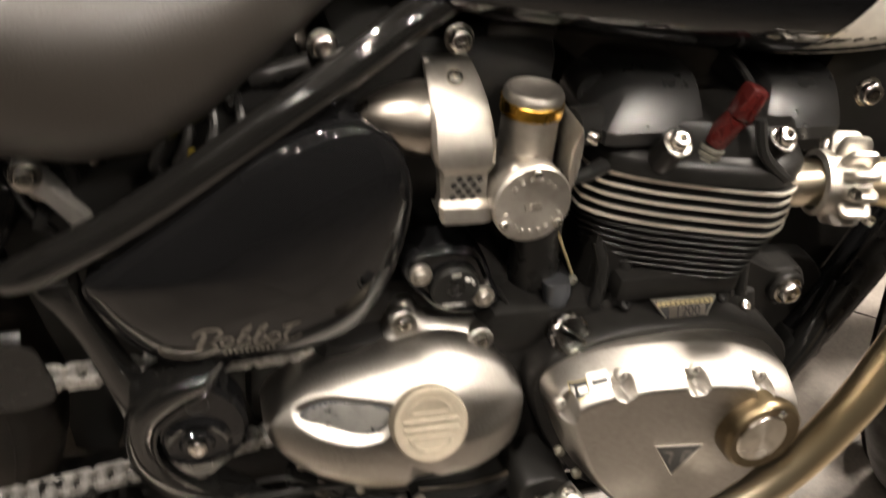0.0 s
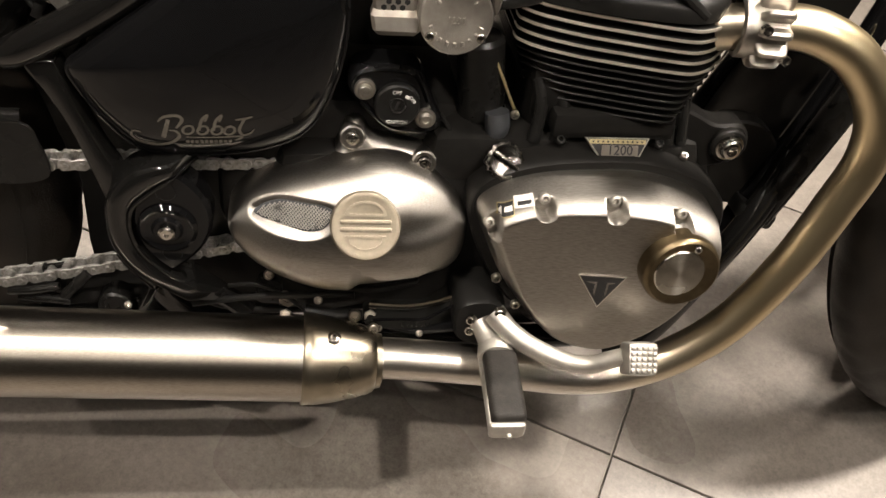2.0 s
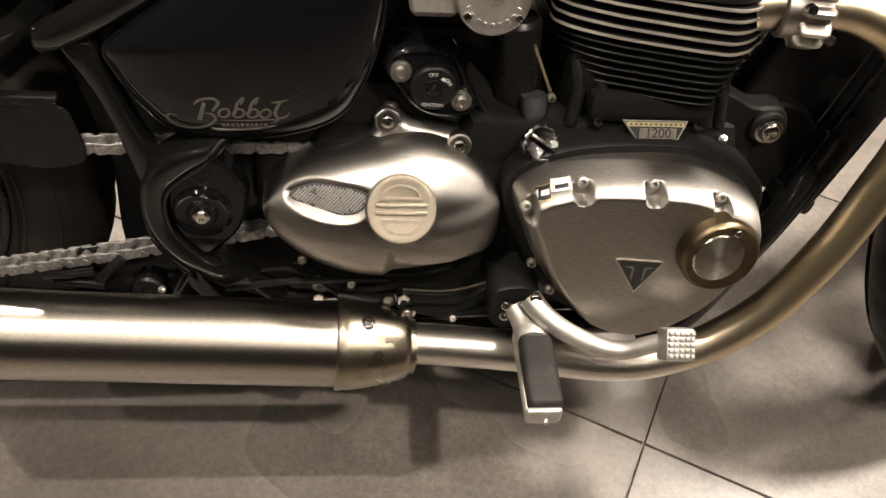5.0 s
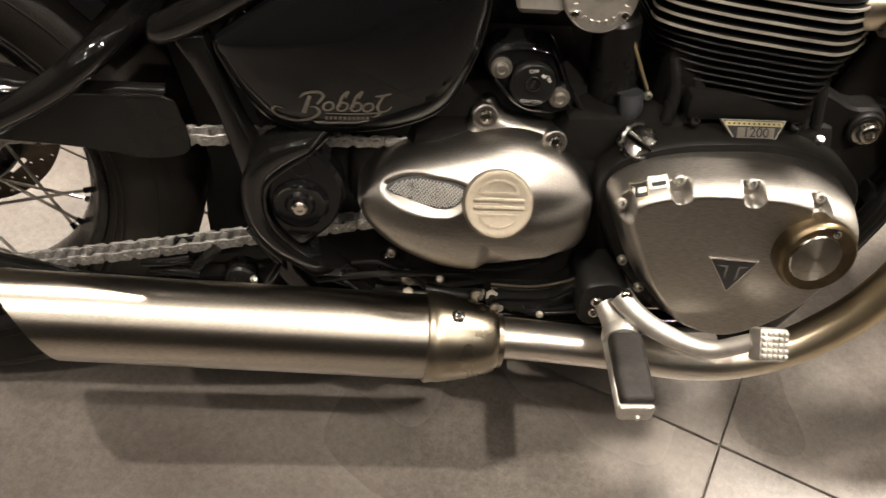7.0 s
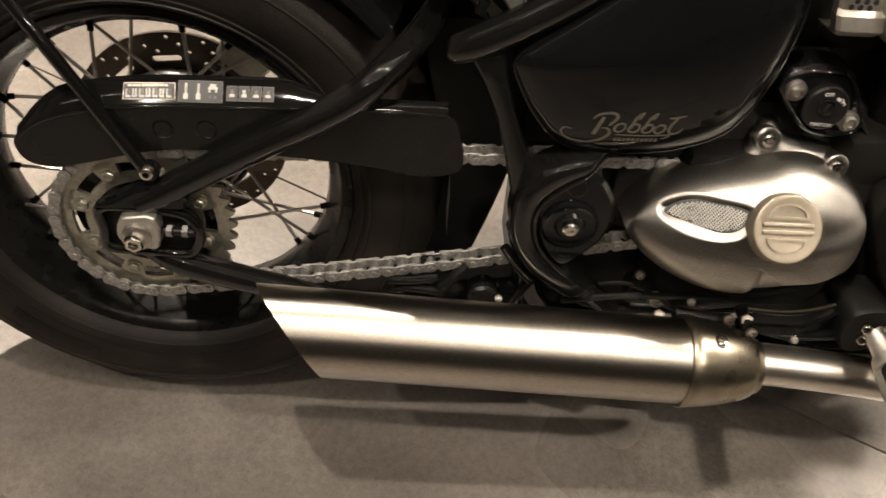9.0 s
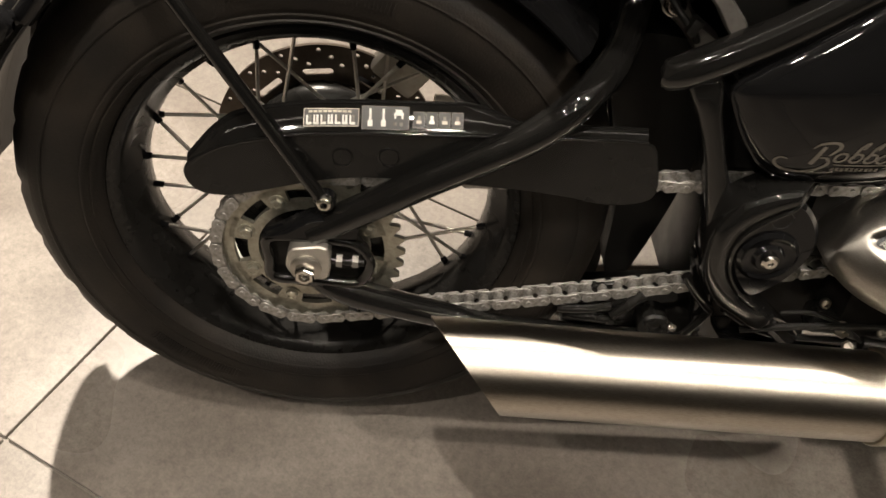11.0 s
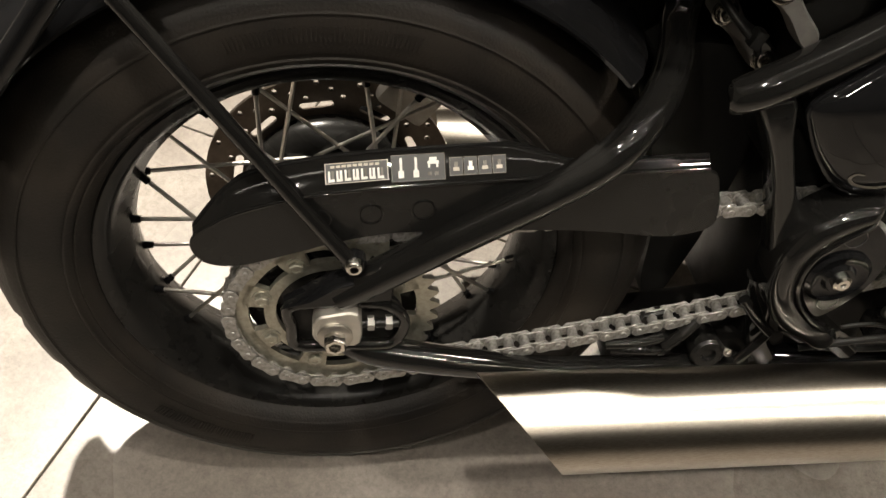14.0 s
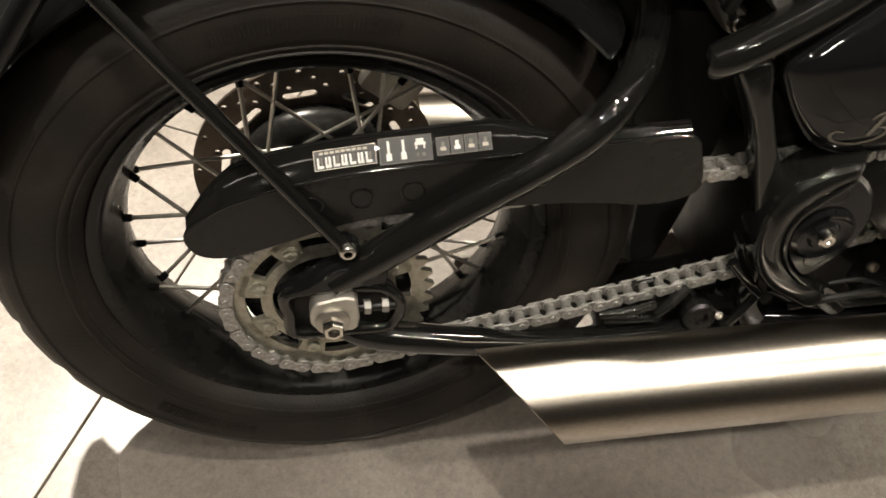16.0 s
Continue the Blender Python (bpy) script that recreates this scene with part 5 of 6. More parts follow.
stroke([(0.5210, 0.5080), (0.5290, 0.5090), (0.5370, 0.5115)], [0.0014, 0.0030, 0.0014], GREYPRINT, panel, pt)
stroke([(0.5290, 0.5080), (0.5240, 0.4960), (0.5270, 0.4890), (0.5340, 0.4910), (0.5375, 0.4960)], [0.0026, 0.0032, 0.0028, 0.0024, 0.0012], GREYPRINT, panel, pt)
stroke([(0.4740, 0.4855), (0.5000, 0.4856), (0.5250, 0.4870), (0.5230, 0.4835), (0.5190, 0.4820)], [0.0014, 0.0019, 0.0024, 0.0022, 0.0012], GREYPRINT, panel, pt)
for k in range(10):
    x = 0.4735 + k * 0.0044
    stroke([(x, 0.4792 + k * 0.0001), (x + 0.0031, 0.4793 + k * 0.0001)], 0.0046, GREYPRINT, panel, pt, "decal_bar")

# ---- tank and seat ----
bm = bmesh.new()
rows = []
for x, zl, zt, w in spline([(0.600, 0.760, 0.790, 0.050), (0.630, 0.748, 0.840, 0.105), (0.700, 0.736, 0.880, 0.138), (0.800, 0.725, 0.905, 0.155), (0.900, 0.716, 0.915, 0.162), (1.000, 0.712, 0.910, 0.158), (1.100, 0.718, 0.890, 0.130), (1.180, 0.750, 0.870, 0.07)], 5):
    row = []
    for i in range(56):
        a = 2 * math.pi * i / 56
        c, s = math.cos(a), math.sin(a)
        row.append(bm.verts.new((x, w * math.copysign(abs(c) ** 0.6, c), (zl + zt) / 2 + (zt - zl) / 2 * math.copysign(abs(s) ** 0.6, s))))
    rows.append(row)
for a, b in zip(rows, rows[1:]):
    for i in range(56):
        bm.faces.new((a[i], a[(i + 1) % 56], b[(i + 1) % 56], b[i]))
bm.faces.new(rows[0])
bm.faces.new(rows[-1][::-1])
tank = part("fuel_tank", bm, GLOSS, bike, "glossy black fuel tank with a silver side panel", sharp=80)
tt = surface(tank)
bm = bmesh.new()
grid = []
for i in range(13):
    u = i / 12
    row = []
    for j in range(9):
        v = j / 8
        x = 0.922 + 0.20 * u + 0.085 * v ** 0.75 * (1 - u)
        z = 0.728 + 0.11 * v + 0.012 * u
        p, nrm = onto(tt, x, z, -0.13)
        row.append(bm.verts.new(p + nrm * 0.0008))
    grid.append(row)
for a, b in zip(grid, grid[1:]):
    for j in range(8):
        bm.faces.new((a[j], a[j + 1], b[j + 1], b[j]))
part("tank_panel", bm, SILVER, tank, "silver painted tank panel")
bm = bmesh.new()
rows = []
for x, zl, zt, w in ((0.150, 0.720, 0.800, 0.05), (0.180, 0.684, 0.830, 0.115), (0.240, 0.655, 0.835, 0.150), (0.320, 0.636, 0.825, 0.165), (0.380, 0.626, 0.817, 0.164), (0.430, 0.630, 0.813, 0.155), (0.475, 0.655, 0.812, 0.136), (0.520, 0.694, 0.815, 0.112), (0.565, 0.732, 0.820, 0.086), (0.610, 0.764, 0.825, 0.060), (0.635, 0.785, 0.815, 0.03)):
    row = []
    for i in range(32):
        a = 2 * math.pi * i / 32
        c, s = math.cos(a), math.sin(a)
        row.append(bm.verts.new((x, w * math.copysign(abs(c) ** 0.8, c), (zl + zt) / 2 + (zt - zl) / 2 * math.copysign(abs(s) ** 0.8, s))))
    rows.append(row)
for a, b in zip(rows, rows[1:]):
    for i in range(32):
        bm.faces.new((a[i], a[(i + 1) % 32], b[(i + 1) % 32], b[i]))
bm.faces.new(rows[0])
bm.faces.new(rows[-1][::-1])
bmesh.ops.subdivide_edges(bm, edges=bm.edges[:], cuts=1, smooth=0.8, use_grid_fill=True)
seat = part("seat", bm, LEATHER, bike, "smooth brown-grey leather solo seat", sharp=80)
for x, y, z in ((0.662, -0.1, 0.732), (0.557, -0.1, 0.727)):
    bolt((x, y, z), 0.0095, 0.012, (0, -1, 0.2), frm, CHROME, "frame_bolt", washer=0.012)
part("under_seat_tray", box((0.46, 0.0, 0.640), (0.20, 0.20, 0.05), 0.012, (0, -30, 0)), PLASTIC, bike, "black plastic tray under the seat")
for k, x in enumerate((0.435, 0.452, 0.470, 0.490)):
    part("wiring_loom", tube([(x, -0.06, 0.70), (x + 0.006, -0.118, 0.672), (x - 0.004, -0.120, 0.640), (x + 0.01, -0.09, 0.62)], 0.004, 8), PLASTIC, bike, "black wiring loom under the seat")
for x, z in ((0.457, 0.640), (0.473, 0.646)):
    part("wire_tag", box((x, -0.104, z), (0.014, 0.004, 0.008), 0.0015, (0, -25, 0)), YELLOW, bike, "yellow wiring tag")
coil = part("ignition_coil", lathe([(-0.03, 0.0165), (0.0, 0.0170), (0.004, 0.0160), (0.005, 0.0125), (0.003, 0.0110), (0.003, 0.0)], (0.795, -0.080, 0.675), (0, -1, 0), 28), PLASTIC, bike, "round black coil housing")
part("coil_bracket", box((0.720, -0.075, 0.735), (0.062, 0.02, 0.030), 0.006), PLASTIC, coil)
bolt((1.030, -0.132, 0.695), 0.0105, 0.011, (0, -1, 0.1), frm, CHROME, "frame_bolt", washer=0.013)
part("seat_strut", tube([(0.505, -0.10, 0.700), (0.548, -0.105, 0.716)], 0.008, 10, 1), SATIN, frm)
# cables, hoses and connectors in the space under the seat
for pts, r, mat, label in (
        ([(0.360, -0.085, 0.650), (0.3689, -0.090, 0.6285), (0.3722, -0.092, 0.6150), (0.3790, -0.090, 0.6030), (0.395, -0.070, 0.595)], 0.0050, PLASTIC, "black hose under the seat"),
        ([(0.405, -0.085, 0.655), (0.4180, -0.092, 0.6380), (0.4237, -0.094, 0.6283), (0.4352, -0.092, 0.6148), (0.445, -0.070, 0.602)], 0.0045, FORGED, "grey cable sleeve under the seat"),
        ([(0.300, -0.060, 0.640), (0.335, -0.085, 0.628), (0.372, -0.090, 0.600), (0.420, -0.085, 0.588), (0.460, -0.070, 0.600)], 0.0040, PLASTIC, "black cable under the seat"),
        ([(0.445, -0.080, 0.690), (0.4569, -0.100, 0.6720), (0.4600, -0.100, 0.6567), (0.462, -0.085, 0.640)], 0.0042, PLASTIC, "black cable under the seat"),
        ([(0.480, -0.080, 0.705), (0.4870, -0.100, 0.6900), (0.4900, -0.100, 0.6775), (0.494, -0.085, 0.662)], 0.0048, SATIN, "black cable under the seat"),
        ([(0.500, -0.085, 0.6912), (0.520, -0.098, 0.6985), (0.5464, -0.098, 0.7060)], 0.0060, SATIN, "black conduit under the seat"),
        ([(0.318, -0.050, 0.600), (0.330, -0.075, 0.585), (0.3430, -0.085, 0.572), (0.350, -0.080, 0.560)], 0.0035, PLASTIC, "black cable under the seat")):
    part("cable", tube(pts, r, 10), mat, bike, label)
for x, y, z, sx, sz, turn, mat, label in ((0.3400, -0.088, 0.6400, 0.018, 0.011, -20, FORGED, "grey electrical connector"), (0.3425, -0.086, 0.5770, 0.010, 0.016, 25, PLASTIC, "black electrical connector"), (0.3620, -0.080, 0.6120, 0.020, 0.012, 10, PLASTIC, "black electrical connector"),
                                          (0.4000, -0.080, 0.6150, 0.022, 0.014, -15, PLASTIC, "black electrical connector"), (0.4280, -0.082, 0.6420, 0.020, 0.010, -35, SATIN, "black electrical connector")):
    part("connector", box((x, y, z), (sx, 0.012, sz), 0.002, (0, turn, 0)), mat, bike, label)
for x, z in ((0.3680, 0.5930), (0.4050, 0.6320), (0.3880, 0.6300)):
    bolt((x, -0.088, z), 0.0040, 0.004, (0, -1, 0.2), bike, CHROME, "clip_screw")
# shock linkage
rock = part("shock_link", plate(spline([(0.335, 0.560), (0.345, 0.571), (0.357, 0.566), (0.372, 0.545), (0.398, 0.525), (0.403, 0.511), (0.392, 0.501), (0.380, 0.507), (0.362, 0.530), (0.342, 0.549)], 4, True), [(0.006, 0), (-0.008, 0), (-0.012, 0.003)]), FORGED, bike, "grey forged shock linkage arm")
for x, z in ((0.347, 0.558), (0.392, 0.513)):
    bolt((x, -0.011, z), 0.0085, 0.008, (0, -1, 0.1), rock, CHROME, "link_bolt", washer=0.0115)
rock.matrix_local = pose(-0.0095, -0.020, 0.0125)
part("link_arm", plate(spline([(0.340, 0.622), (0.350, 0.628), (0.361, 0.617), (0.374, 0.598), (0.391, 0.577), (0.388, 0.566), (0.377, 0.568), (0.360, 0.592), (0.343, 0.608)], 4, True), [(-0.070, 0), (-0.084, 0), (-0.087, 0.002)]), FORGED, rock)
bolt((0.3505, -0.087, 0.617), 0.0085, 0.010, (0, -1, 0.2), rock, CHROME, "link_bolt", washer=0.012)
part("shock_body", tube([(0.350, 0.02, 0.560), (0.420, 0.02, 0.640), (0.48, 0.02, 0.70)], 0.028, 16, 2), SATIN, bike, "black rear shock absorber")

# ---- dark space behind the engine ----
# three plain black blocks stand in for the unlit space between parts
part("battery_box", box((0.492, 0.0, 0.540), (0.200, 0.200, 0.220), 0.02), PLASTIC, bike, "plain black filler block behind the side panel")
part("air_box", box((0.660, 0.0, 0.640), (0.200, 0.190, 0.190), 0.03), PLASTIC, bike, "black plastic air box")
part("gearbox_bracket", box((0.485, 0.0, 0.335), (0.15, 0.19, 0.30), 0.02), MATT, bike, "plain black filler block behind the pivot plate")
part("frame_rail", tube([(0.45, -0.100, 0.205), (0.60, -0.110, 0.190), (0.80, -0.115, 0.180), (0.95, -0.110, 0.178), (1.03, -0.105, 0.200), (1.066, -0.100, 0.275), (1.092, -0.098, 0.365), (1.130, -0.092, 0.460), (1.180, -0.080, 0.590), (1.215, -0.06, 0.70)], 0.0155, 16, 6), GLOSS, frm)
part("frame_rail_far", tube([(0.45, 0.100, 0.205), (0.60, 0.110, 0.190), (0.80, 0.115, 0.180), (0.95, 0.110, 0.178), (1.03, 0.105, 0.200), (1.066, 0.100, 0.275), (1.092, 0.098, 0.365), (1.130, 0.092, 0.460), (1.180, 0.080, 0.590), (1.215, 0.06, 0.70)], 0.0155, 12, 5), GLOSS, frm)
radi = part("radiator", box((1.140, 0.0, 0.462), (0.030, 0.240, 0.185), 0.006, (0, 19, 0)), MATT, bike, "black radiator behind the front wheel")
part("radiator_tank", tube([(1.102, -0.118, 0.372), (1.130, -0.118, 0.447), (1.166, -0.118, 0.552)], 0.018, 14, 2), SATIN, radi)
part("radiator_foot", box((1.100, -0.108, 0.374), (0.046, 0.044, 0.022), 0.006, (0, 17, 0)), PLASTIC, radi)
part("cradle_tube", tube([(1.128, -0.105, 0.450), (1.098, -0.124, 0.385), (1.063, -0.130, 0.310), (1.008, -0.130, 0.197), (0.965, -0.120, 0.160)], 0.0160, 16), TUBE, frm)
# plate and block added in black to hide lit floor behind the frame
part("down_tube_plate", plate(spline([(1.030, 0.478), (1.085, 0.478), (1.118, 0.440), (1.108, 0.392), (1.080, 0.372), (1.055, 0.382), (1.034, 0.420)], 3, True), [(-0.070, 0), (-0.092, 0), (-0.095, 0.003)]), MATT, frm)
part("headstock_panel", box((1.100, 0.0, 0.665), (0.150, 0.150, 0.170), 0.02, (0, 15, 0)), PLASTIC, frm)

# ---- throttle body ----
TB = Vector((0.717, -0.163, 0.6215))
throttle = part("throttle_body", lathe([(-0.060, 0.030), (-0.022, 0.031), (-0.018, 0.0335), (0.0, 0.0335), (0.002, 0.0320), (0.002, 0.0)], TB, (0.03, -1, 0.12), 40), CAST, bike, "cast aluminium throttle body shaped like a carburettor")
part("throttle_cap", lathe([(0.0, 0.0335), (0.0045, 0.0335), (0.0065, 0.0318), (0.0062, 0.0295), (0.0055, 0.0)], TB + Vector((0, -0.002, 0)), (0.03, -1, 0.12), 48), CAST, throttle, "round grey cap with cast markings")
cm = facing(TB.x, TB.y - 0.0095, TB.z + 0.001, 7)
words("1200", 0.0085, cm @ pose(0, -0.002, 0), CAST, throttle, "cast_number", 0.0006)
for k in range(9):
    a = radians(-160 + k * 17.5)
    bm = box((0, 0, 0), (0.0030, 0.0040, 0.0012), 0.0003, seg=1)
    bm.transform(cm @ pose(0.0235 * math.cos(a), 0.0235 * math.sin(a), 0.0002, 0, 0, math.degrees(a) + 90))
    part("cast_bar", bm, CAST, throttle, smooth=False)
for k in range(6):
    a = radians(40 + k * 20)
    bm = box((0, 0, 0), (0.0034, 0.0040, 0.0012), 0.0003, seg=1)
    bm.transform(cm @ pose(0.022 * math.cos(a), 0.022 * math.sin(a), 0.0002, 0, 0, math.degrees(a) - 90))
    part("cast_bar", bm, CAST, throttle, smooth=False)
for a in (90, 214, 326):
    q = TB + Vector((0.0275 * math.cos(radians(a)), -0.0085 + 0.12 * 0.0, 0.0275 * math.sin(radians(a))))
    q.y += -0.12 * 0.0275 * math.sin(radians(a)) * -1.0
    bolt(tuple(q), 0.0042, 0.0035, (0.03, -1, 0.12), throttle, CHROME, "cap_screw")
part("slide_tube", lathe([(-0.060, 0.0235), (-0.020, 0.0235), (0.020, 0.0232), (0.030, 0.0240)], (0.722, -0.125, 0.652), (0, 0.05, 1), 36), CAST, throttle)
part("gold_ring", lathe([(0, 0.0243), (0.001, 0.0256), (0.011, 0.0256), (0.012, 0.0246)], (0.722, -0.1235, 0.6800), (0, 0.05, 1), 36), GOLD, throttle, "gold anodised ring")
part("tube_cap", lathe([(0, 0.0246), (0.004, 0.0246), (0.008, 0.0225), (0.009, 0.0190), (0.0075, 0.0165), (0.0075, 0)], (0.722, -0.1230, 0.6920), (0, 0.05, 1), 36), CAST, throttle, "bright round cap")
part("inlet_flange", plate([tuple(q) for q in circle2(0.7560, 0.648, 0.0055, 24, 0.031)], [(-0.11, 0), (-0.150, 0), (-0.153, 0.002)]), CAST, throttle)
part("inlet_stub", tube([(0.757, -0.125, 0.665), (0.800, -0.110, 0.660)], 0.017, 16, 1), PLASTIC, throttle)
bolt((0.764, -0.152, 0.672), 0.006, 0.008, (0.6, -0.8, 0), throttle, CHROME, "inlet_bolt")
part("fuel_stub", tube([(0.735, -0.140, 0.626), (0.770, -0.140, 0.628), (0.800, -0.125, 0.628)], 0.0075, 12), PLASTIC, throttle)
band = bmesh.new()
rows = []
prof = [(-0.085, 0.715, 0.016), (-0.103, 0.7140, 0.019), (-0.120, 0.708, 0.021), (-0.138, 0.697, 0.023), (-0.149, 0.683, 0.0245), (-0.1560, 0.668, 0.0255), (-0.1600, 0.654, 0.0245), (-0.1590, 0.647, 0.0205), (-0.1560, 0.643, 0.0195), (-0.1580, 0.622, 0.0195), (-0.1640, 0.618, 0.0225), (-0.1670, 0.606, 0.0215), (-0.158, 0.598, 0.0180), (-0.13, 0.594, 0.0170)]
for y, z, w in prof:
    cx = 0.655 + (0.715 - z) * 0.10
    rows.append([band.verts.new((cx + e * w, y + (0.0035 if abs(e) == 1 else 0.0), z)) for e in (-1, -0.86, 0.86, 1)] + [band.verts.new((cx + e * w * 0.98, y + 0.016, z)) for e in (1, -1)])
for a, b in zip(rows, rows[1:]):
    for i in range(6):
        band.faces.new((a[i], a[(i + 1) % 6], b[(i + 1) % 6], b[i]))
band.faces.new(rows[0])
band.faces.new(rows[-1][::-1])
band = part("inlet_band", band, CAST, bike, "bright cast aluminium inlet band with pierced end")
bolt((0.656, -0.119, 0.707), 0.0065, 0.006, (0, -0.5, 0.85), band, CHROME, "band_bolt")
# black discs painted as shaded holes; the band itself is solid
for i in range(3):
    for j in range(4):
        x, z = 0.6560 + i * 0.0082 + (0.0021 if j % 2 else -0.0021), 0.6245 + j * 0.0052
        part("band_hole", lathe([(0.0004, 0.0028), (0.0006, 0.0020), (0.0, 0)], (x, -0.1582 + (z - 0.622) * 0.10, z), (0, -1, 0.1), 6), DARKPRINT_HOLE, band)
part("inlet_bullet", lathe([(0.0, 0.030), (0.010, 0.030), (0.025, 0.0275), (0.042, 0.0215), (0.056, 0.0130), (0.063, 0.0060), (0.065, 0.0)], (0.642, -0.115, 0.672), (-1, 0, 0.05), 36), SATINGREY, band, "satin grey bullet-shaped inlet end")

# ---- ignition switch ----
IGN = [(0.626, 0.530), (0.630, 0.548), (0.650, 0.556), (0.682, 0.555), (0.698, 0.545), (0.712, 0.515), (0.720, 0.498), (0.715, 0.484), (0.692, 0.480), (0.666, 0.485), (0.645, 0.504)]
ign = part("ignition_switch", plate(spline(IGN, 4, True), [(-0.100, 0), (-0.130, 0), (-0.1345, 0.002), (-0.1365, 0.005), (-0.1335, 0.008)]), GLOSS, bike, "black ignition switch with white lettering")
part("switch_barrel", lathe([(-0.01, 0.0225), (0.006, 0.0225), (0.008, 0.0205), (0.007, 0.018), (0.007, 0.0)], (0.674, -0.1345, 0.516), (0, -1, 0.05), 40), PLASTIC, ign)
part("key_slot", lathe([(0, 0.0085), (0.0022, 0.0085), (0.0028, 0.0075), (0.0010, 0.0065), (0.0010, 0)], (0.674, -0.1412, 0.518), (0, -1, 0.05), 24), SATIN, ign)
# black bar for the shade inside the key opening
part("slot_mark", box((0.6735, -0.1432, 0.518), (0.0022, 0.001, 0.009), 0, (0, 20, 0)), DARKPRINT_HOLE, ign, smooth=False)
for x, z in ((0.642, 0.531), (0.703, 0.501)):
    part("switch_bolt", lathe([(-0.004, 0.0105), (0.003, 0.0105), (0.0045, 0.0095), (0.0045, 0.0070), (0.0080, 0.0068), (0.0092, 0.0058), (0.0092, 0.0036), (0.006, 0.0034), (0.006, 0)], (x, -0.1345, z), (0, -1, 0.05), 24), CAST, ign, "grey cap bolt")
im = facing(0.674, -0.1422, 0.516, 3)
words("OFF", 0.0052, im @ pose(-0.001, 0.0150, 0, 0, 0, 0), WHITE, ign, "switch_word", 0.0002)
words("ON", 0.0052, im @ pose(0.0140, 0.0080, 0, 0, 0, -52), WHITE, ign, "switch_word", 0.0002)
words("IGNITION", 0.0048, im @ pose(0, -0.0165, 0, 0, 0, -2), WHITE, ign, "switch_word", 0.0002)
part("mark_block", box((0.683, -0.1424, 0.5270), (0.004, 0.0006, 0.003), 0, (0, 35, 0)), WHITE, ign, smooth=False)

# ---- starter, hoses, filler ----
starter = part("breather_canister", lathe([(0.006, 0.0), (0.006, 0.022), (0, 0.0245), (0.003, 0.0258), (0.010, 0.0255), (0.012, 0.0245), (0.085, 0.0240), (0.090, 0.020), (0.090, 0)], (0.766, -0.100, 0.486), (-0.12, 0, 1), 36), SATIN, bike, "black plastic breather canister with a hose")
part("hose_elbow", tube([(0.776, -0.128, 0.506), (0.778, -0.130, 0.490), (0.776, -0.128, 0.474)], [0.0125, 0.0130, 0.0085], 14), HOSE, starter, "grey rubber hose elbow")
part("hose", tube([(0.776, -0.128, 0.476), (0.772, -0.127, 0.458), (0.764, -0.128, 0.430), (0.748, -0.130, 0.395)], [0.0080, 0.0075, 0.0060, 0.0060], 12), PLASTIC, starter)
part("link_rod", tube([(0.768, -0.118, 0.562), (0.795, -0.120, 0.505)], 0.0016, 8, 1), STRAW, starter)
bolt((0.797, -0.118, 0.498), 0.0048, 0.005, (0, -1, 0), starter, ZINC, "rod_screw")
for x, z in ((0.752, 0.462), (0.737, 0.463)):
    bolt((x, -0.122, z), 0.0055, 0.006, (0, -1, 0), starter, CHROME, "hose_clip")
FM = pose(0.7820, -0.158, 0.4670, 58, 0, 4)
bm = bmesh.new()
rr = []
for h, r, lobe in ((-0.020, 0.0160, 0.0), (0.000, 0.0170, 0.0), (0.0015, 0.0188, 0.6), (0.0035, 0.0196, 1.0), (0.0085, 0.0196, 1.0), (0.0110, 0.0186, 0.7), (0.0125, 0.0160, 0.0), (0.0118, 0.0140, 0.0), (0.0112, 0.0, 0.0)):
    rr.append([bm.verts.new(((r + lobe * 0.0009 * math.cos(14 * a)) * math.cos(a), (r + lobe * 0.0009 * math.cos(14 * a)) * math.sin(a), h)) for a in (2 * math.pi * k / 84 for k in range(84))] if r else [bm.verts.new((0, 0, h))])
for a, b in zip(rr, rr[1:]):
    for k in range(84):
        bm.faces.new((a[k], a[(k + 1) % 84], b[(k + 1) % 84], b[k]) if len(b) > 1 else (a[k], a[(k + 1) % 84], b[0]))
bm.transform(FM)
filler = part("oil_filler_cap", bm, DARKCHROME, bike, "chromed oil filler cap with a knurled edge and a grip bar")
part("grip_bar", moved(box((0, 0, 0.0135), (0.0300, 0.0052, 0.0075), 0.0018), FM @ pose(0, 0, 0, 0, 0, -38)), DARKCHROME, filler)
part("cable", tube([(0.720, -0.125, 0.500), (0.735, -0.130, 0.478), (0.748, -0.128, 0.466), (0.76, -0.12, 0.45)], 0.0022, 8), PLASTIC, bike, "thin black cable")

# ---- footpeg and pedal ----
pegb = part("peg_bracket", plate(spline([(0.745, 0.304), (0.756, 0.318), (0.785, 0.320), (0.803, 0.300), (0.795, 0.272), (0.765, 0.258), (0.748, 0.270)], 4, True), [(-0.150, 0), (-0.203, 0), (-0.208, 0.003)]), PLASTIC, bike, "black footpeg bracket")
part("bracket_arm", plate(spline([(0.655, 0.272), (0.715, 0.2735), (0.731, 0.284), (0.750, 0.299), (0.765, 0.290), (0.745, 0.266), (0.724, 0.256), (0.660, 0.257)], 3, True), [(-0.150, 0), (-0.178, 0), (-0.181, 0.0015)]), PLASTIC, pegb)
part("arm_edge", tube([(0.6584, -0.182, 0.2712), (0.690, -0.182, 0.2715), (0.7145, -0.183, 0.2722), (0.7292, -0.185, 0.2832), (0.7465, -0.188, 0.2984)], 0.0021, 8), GLOSS, pegb)
